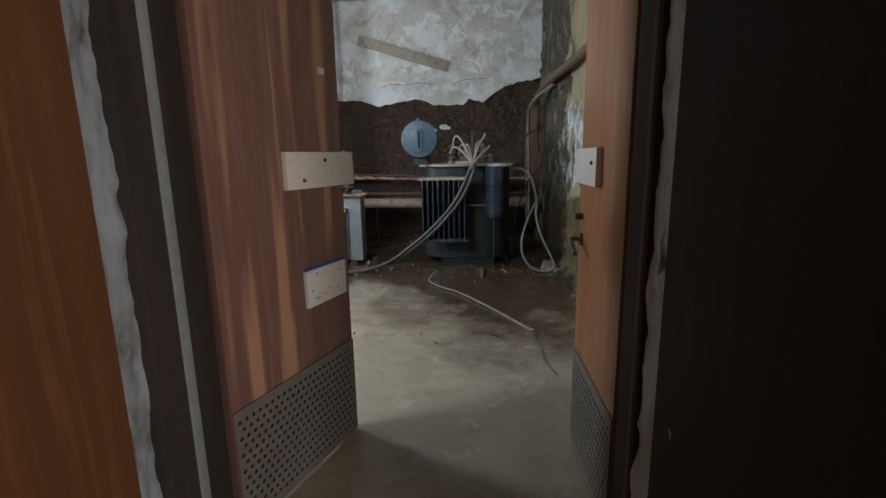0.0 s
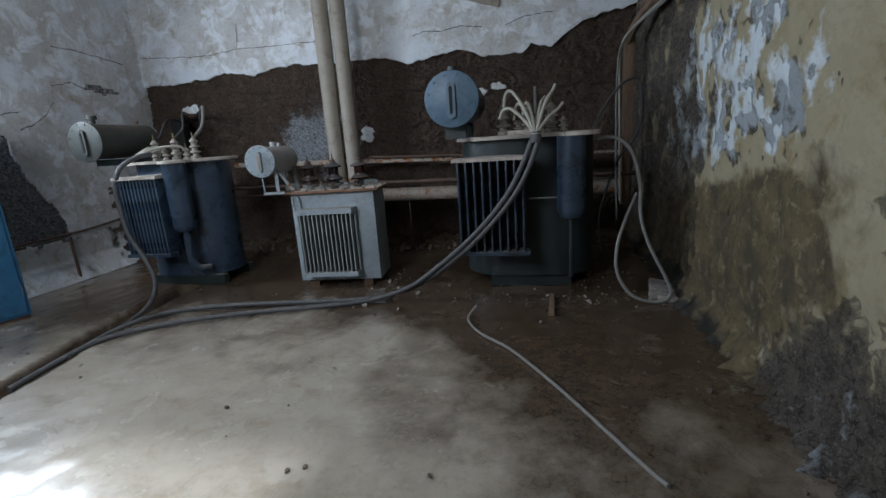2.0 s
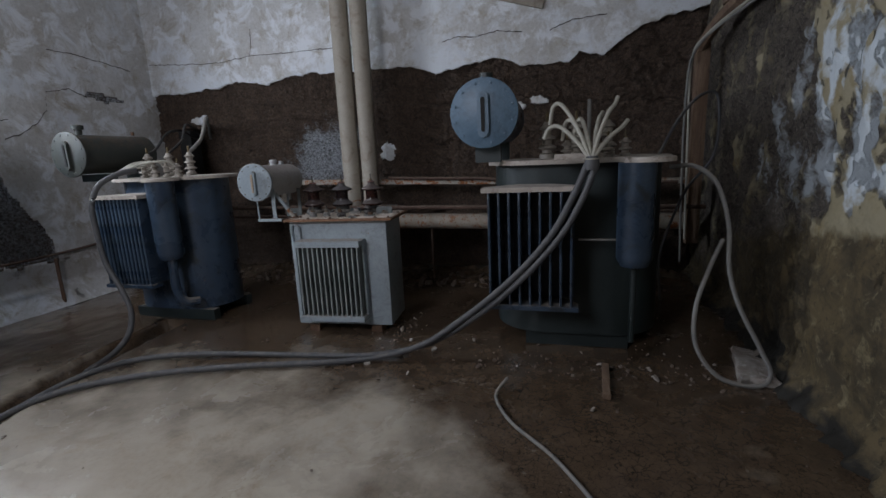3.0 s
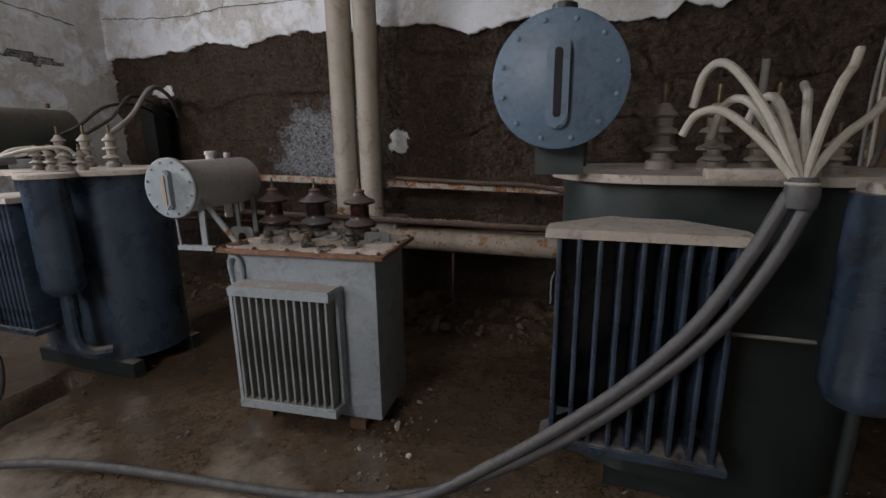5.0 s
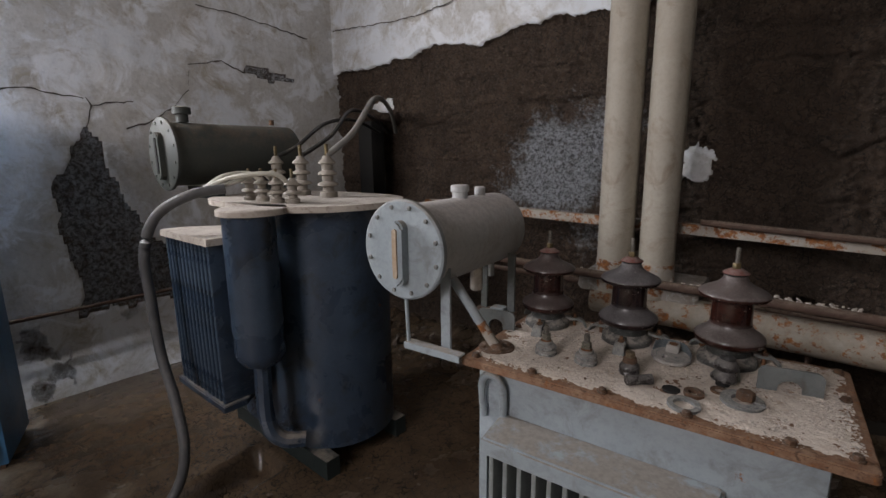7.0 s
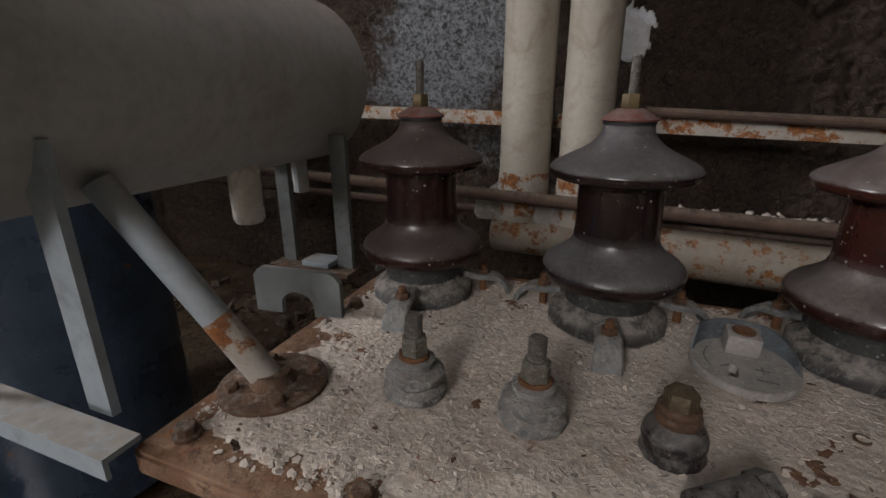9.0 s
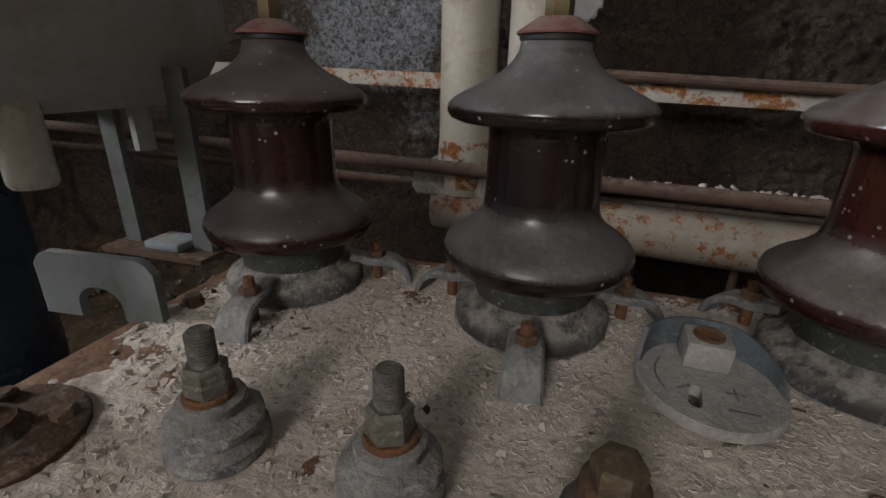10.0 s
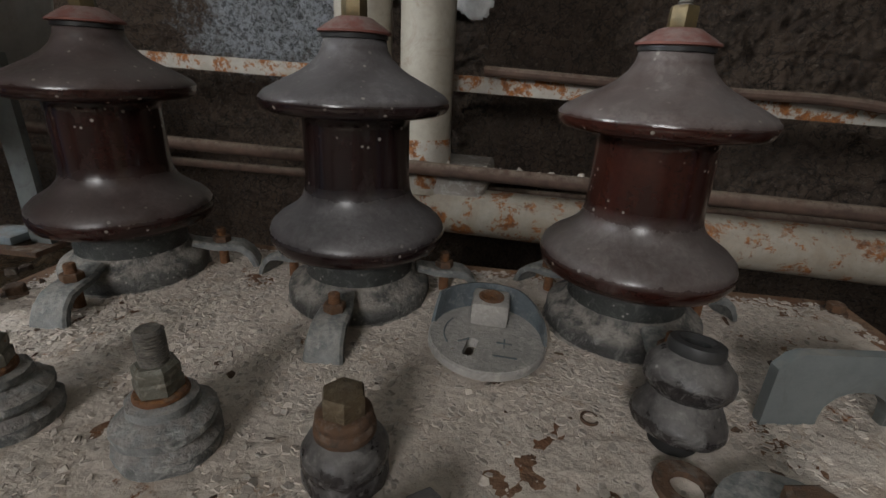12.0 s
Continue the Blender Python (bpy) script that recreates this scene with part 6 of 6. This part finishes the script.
for pts in ([(-3.93, 2.47), (-3.53, 2.44), (-2.96, 2.41), (-2.56, 2.45), (-2.04, 2.44), (-1.75, 2.44), (-1.47, 2.43)], [(-2.51, 2.73), (-2.52, 2.59), (-2.56, 2.45)],
            [(-0.35, 2.37), (-0.2, 2.41), (-0.02, 2.385), (0.2, 2.42), (0.44, 2.39)], [(0.7, 2.38), (0.9, 2.45), (1.2, 2.46)]):
    crack(wall_back, pts, 0.005, back_face)

crack(floor, [(1.40, 3.72), (1.43, 3.5), (1.41, 3.3), (1.45, 3.05)], 0.006, lambda u, v: (u, v, floor_point(u, v)[0] + 0.003))

# rubble at the wall feet and round the transformers
chips("floor_rubble", 800, lambda r: (lambda x, y: (x, y, 0.004))(*(r.choice(((r.uniform(-3.8, 1.9), 7.0 + 0.6 * r.random()), (1.98 - abs(r.gauss(0, 0.12)), r.uniform(2.6, 6.8)), (r.gauss(-0.35, 0.15), r.gauss(6.1, 0.25)), (r.uniform(0.3, 1.7), 5.68 + r.gauss(0, 0.1)), (r.uniform(-3.0, 1.8), r.uniform(3.0, 6.5)))))),
      (0.003, 0.020), "rubble_brown", "small plaster rubble and grit scattered on the floor", "debris", 0.5, 21)
chips("wall_rubble", 330, lambda r: (r.uniform(-3.6, 1.7), 7.15 + 0.5 * r.random(), 0.03), (0.012, 0.055), "rubble_brown", "broken masonry heaped at the foot of the back wall", "debris", 0.6, 8)
chips("plaster_scraps", 90, lambda r: (r.choice((r.gauss(-0.35, 0.12), r.gauss(1.5, 0.2), r.uniform(-0.4, 1.6))), r.gauss(5.9, 0.3), 0.008), (0.006, 0.030), "rubble", "pale plaster scraps scattered before the transformers", "debris", 0.4, 31)
bm = box(0.49, 0.53, 5.38, 5.76, 0.0, 0.03, 0.005, m=pose(0.28, -0.02, 0, 0, 0, -3))
tagged(link_mesh("wood_stick", bm, "wood_rot"), "short rotten stick lying before the dark transformer", "stick")
bm = box(-0.10, 0.08, -0.22, 0.20, 0, 0.05, 0.02)
bmesh.ops.subdivide_edges(bm, edges=list(bm.edges), cuts=3, use_grid_fill=True)
for v in bm.verts:
    v.co += Vector((fbm(v.co.x * 12, v.co.y * 12, 1), fbm(v.co.y * 12, v.co.x * 12, 4), 0.6 * fbm(v.co.x * 14, v.co.y * 14, 7))) * 0.035
    v.co.z = max(-0.004, v.co.z)
tagged(link_mesh("plaster_lump", bm, "rubble"), "pale lump of fallen plaster at the wall foot", "debris").matrix_world = pose(1.90, 5.80, 0.0, 0, 0, -10)

# ---- doorway ----


def perforated(w, h, pitch, r):
    """A sheet with staggered round holes, lying in x-z."""
    bm = bmesh.new()
    nx, nz = int((w - 0.02) / pitch), int((h - 0.05) / pitch)
    x0, z0 = (w - nx * pitch) / 2, (h - nz * pitch) / 2

    def quad(a, b, c, d):
        bm.faces.new([bm.verts.new((x, 0, z)) for x, z in (a, b, c, d)])

    for j in range(nz):
        sh = pitch * 0.25 if j % 2 else -pitch * 0.25
        for i in range(nx):
            cx, cz = x0 + (i + 0.5) * pitch + sh, z0 + (j + 0.5) * pitch
            p = pitch / 2
            sq = [(cx + p, cz), (cx + p, cz + p), (cx, cz + p), (cx - p, cz + p), (cx - p, cz), (cx - p, cz - p), (cx, cz - p), (cx + p, cz - p)]
            ci = [(cx + r * math.cos(radians(45 * k)), cz + r * math.sin(radians(45 * k))) for k in range(8)]
            for k in range(8):
                n = (k + 1) % 8
                quad(sq[k], sq[n], ci[n], ci[k])
        left, right = x0 + sh, x0 + nx * pitch + sh
        za, zb = z0 + j * pitch, z0 + (j + 1) * pitch
        quad((0, za), (left, za), (left, zb), (0, zb))
        quad((right, za), (w, za), (w, zb), (right, zb))
    quad((0, 0), (w, 0), (w, z0), (0, z0))
    quad((0, z0 + nz * pitch), (w, z0 + nz * pitch), (w, h), (0, h))
    bmesh.ops.remove_doubles(bm, verts=bm.verts, dist=0.0003)
    ext = bmesh.ops.extrude_face_region(bm, geom=list(bm.faces))
    for v in ext["geom"]:
        if isinstance(v, bmesh.types.BMVert):
            v.co.y += 0.003
    bmesh.ops.recalc_face_normals(bm, faces=bm.faces)
    return bm


def leaf(hx, hy, fx, fy, side, material, label):
    """A door leaf from its hinge to its free edge; side is the local y of the face with the boards."""
    w = math.hypot(fx - hx, fy - hy)
    d = thing("door_leaf", label, "door", hx, hy, 0.0, math.degrees(math.atan2(fy - hy, fx - hx)), "leaves of the double door")
    part("panel", box(0.0, w, -0.018, 0.018, 0.015, 2.08, 0.003), material, d)
    return d, w


d, w = leaf(0.10, 1.80, 0.344, 2.472, -1, "door", "red-brown veneered door leaf, stained, with nailed white boards, ajar")
ob = part("vent_plate", perforated(w - 0.004, 0.46, 0.031, 0.0085), "vent", d, "grey perforated vent plate")
ob.matrix_local = Matrix.Translation((0.002, -0.0245, 0.015))
# black sheet stands in for the unlit hollow behind the holes
bk = part("vent_black_backing", box(0.02, w - 0.02, -0.0205, -0.0185, 0.03, 0.46), "black", d)
p = part("board", box(0.335, w + 0.050, -0.042, -0.0185, 1.198, 1.338, 0.002), "board", d, "white laminate board screwed to the leaf")
part("broken_end", box(w + 0.049, w + 0.061, -0.040, -0.021, 1.205, 1.30, 0.004), "board_core", p, "splintered chipboard end")
for sx, sz in ((0.427, 1.23), (0.562, 1.306)):
    part("screw", lathe([(0.008, 0), (0.007, 0.006)], 10, m=Matrix.Translation((sx, -0.042, sz)) @ pose(0, 0, 0, 90, 0, 0)), "steel", p)
p = part("board", box(0.407, 0.672, -0.036, -0.0185, 0.718, 0.872, 0.002), "board", d, "short white board with blue film edge")
part("film_edge", box(0.407, 0.672, -0.0375, -0.018, 0.870, 0.876), "blue_tape", p, "torn blue film")
rnd = random.Random(4)
for k in range(9):
    sx, sz = 0.42 + 0.24 * rnd.random(), 0.735 + 0.125 * rnd.random()
    part("film_scrap", lathe([(0.005, 0), (0.004, 0.0015)], 7, m=Matrix.Translation((sx, -0.036, sz)) @ pose(0, 0, 0, 90, 0, 0)), "blue_tape", p)
part("sticker", box(0.585, 0.625, -0.0205, -0.018, 1.645, 1.67), "board", d, "small pale sticker")

d, w = leaf(1.392, 1.80, 1.406, 2.402, 1, "door_orange", "orange-brown veneered door leaf with lever handle, wide open")
ob = part("vent_plate", perforated(w - 0.004, 0.45, 0.031, 0.0085), "vent", d, "grey perforated vent plate")
ob.matrix_local = Matrix.Translation((0.002, 0.0195, 0.015))
# black backing again paints the dark seen through the holes
part("vent_black_backing", box(0.02, w - 0.02, 0.0172, 0.0188, 0.03, 0.45), "black", d)
p = part("board", box(0.272, w - 0.012, 0.0185, 0.042, 1.197, 1.333, 0.002), "board", d, "white laminate board screwed to the leaf")
part("screw", lathe([(0.008, 0), (0.007, 0.006)], 10, m=Matrix.Translation((0.33, 0.042, 1.28)) @ pose(0, 0, 0, -90, 0, 0)), "steel", p)
lk = part("lock_cylinder", rod((w - 0.06, 0.018, 1.06), (w - 0.06, 0.05, 1.06), 0.014), "steel", d)
lk = part("rosette", rod((w - 0.06, 0.018, 0.965), (w - 0.06, 0.028, 0.965), 0.026, None, 20), "steel", d)
part("lever", hose([(w - 0.06, 0.028, 0.965), (w - 0.06, 0.06, 0.965), (w - 0.08, 0.066, 0.955), (w - 0.17, 0.066, 0.925)], 0.009), "steel", lk, "dark lever handle")
part("lever", hose([(w - 0.06, -0.018, 0.965), (w - 0.06, -0.06, 0.965), (w - 0.08, -0.066, 0.955), (w - 0.17, -0.066, 0.925)], 0.009), "steel", lk, "dark lever handle")

# outer leaves, swung back into the passage
d, w = leaf(0.07, 1.40, 0.02, 0.72, 1, "door_outer", "plain orange veneered outer door leaf, scratched, swung open")
# this leaf stands unlit; the shade is put into its near-black colour
d, w = leaf(1.386, 1.495, 1.48, 0.78, -1, "frame_dark", "outer door leaf, unlit side painted dark, swung open into the passage")

# frame posts, strip and reveals
for nm, args, mt, lab in (("door_frame_1", (DX0 - 0.02, 0.098, 1.50, 1.785, 0, DZ), "frame_dark", "dark wooden frame post"),
                          ("door_frame_2", (1.378, DX1 + 0.03, 1.63, 1.785, 0, DZ), "frame_dark", "dark wooden frame post"),
                          ("door_frame_3", (DX0, DX1, 1.63, 1.785, DZ - 0.06, DZ + 0.01), "frame_dark", "dark wooden head of the frame")):
    tagged(link_mesh(nm, box(*args, 0.004), mt), lab, "door frame", kind="structure")
tagged(link_mesh("trim_strip_1", box(0.085, 0.104, 1.612, 1.652, 0, DZ - 0.07, 0.003), "steel_bright"), "pale metal edge strip on the frame", "trim", kind="structure")
tagged(link_mesh("trim_strip_2", box(1.368, 1.380, 1.632, 1.66, 0, DZ - 0.07, 0.003), "wood_rot"), "worn wooden edge strip on the frame", "trim", kind="structure")


def reveal_col(u):
    return [(v, 0.012 * fbm(u * 9, v * 5, 3) + 0.008 * fbm(u * 22, v * 16, 6), 0.12 + 0.45 * fbm(u * 8, v * 4, 2), 0.55 + 0.3 * fbm(u * 5, v * 5, 9)) for v in (DZ * k / 110 for k in range(111))]


# left reveal takes the plaster with painted-in shade
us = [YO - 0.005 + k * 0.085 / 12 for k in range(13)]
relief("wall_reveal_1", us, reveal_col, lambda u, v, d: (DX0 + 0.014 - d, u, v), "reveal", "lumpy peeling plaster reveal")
us = [YO - 0.005 + k * 0.225 / 20 for k in range(21)]
ob = relief("wall_reveal_2", us, reveal_col, lambda u, v, d: (DX1 - 0.012 + d, u, v), "plaster", "lumpy peeling plaster reveal")
for q in ob.data.polygons:
    q.flip()
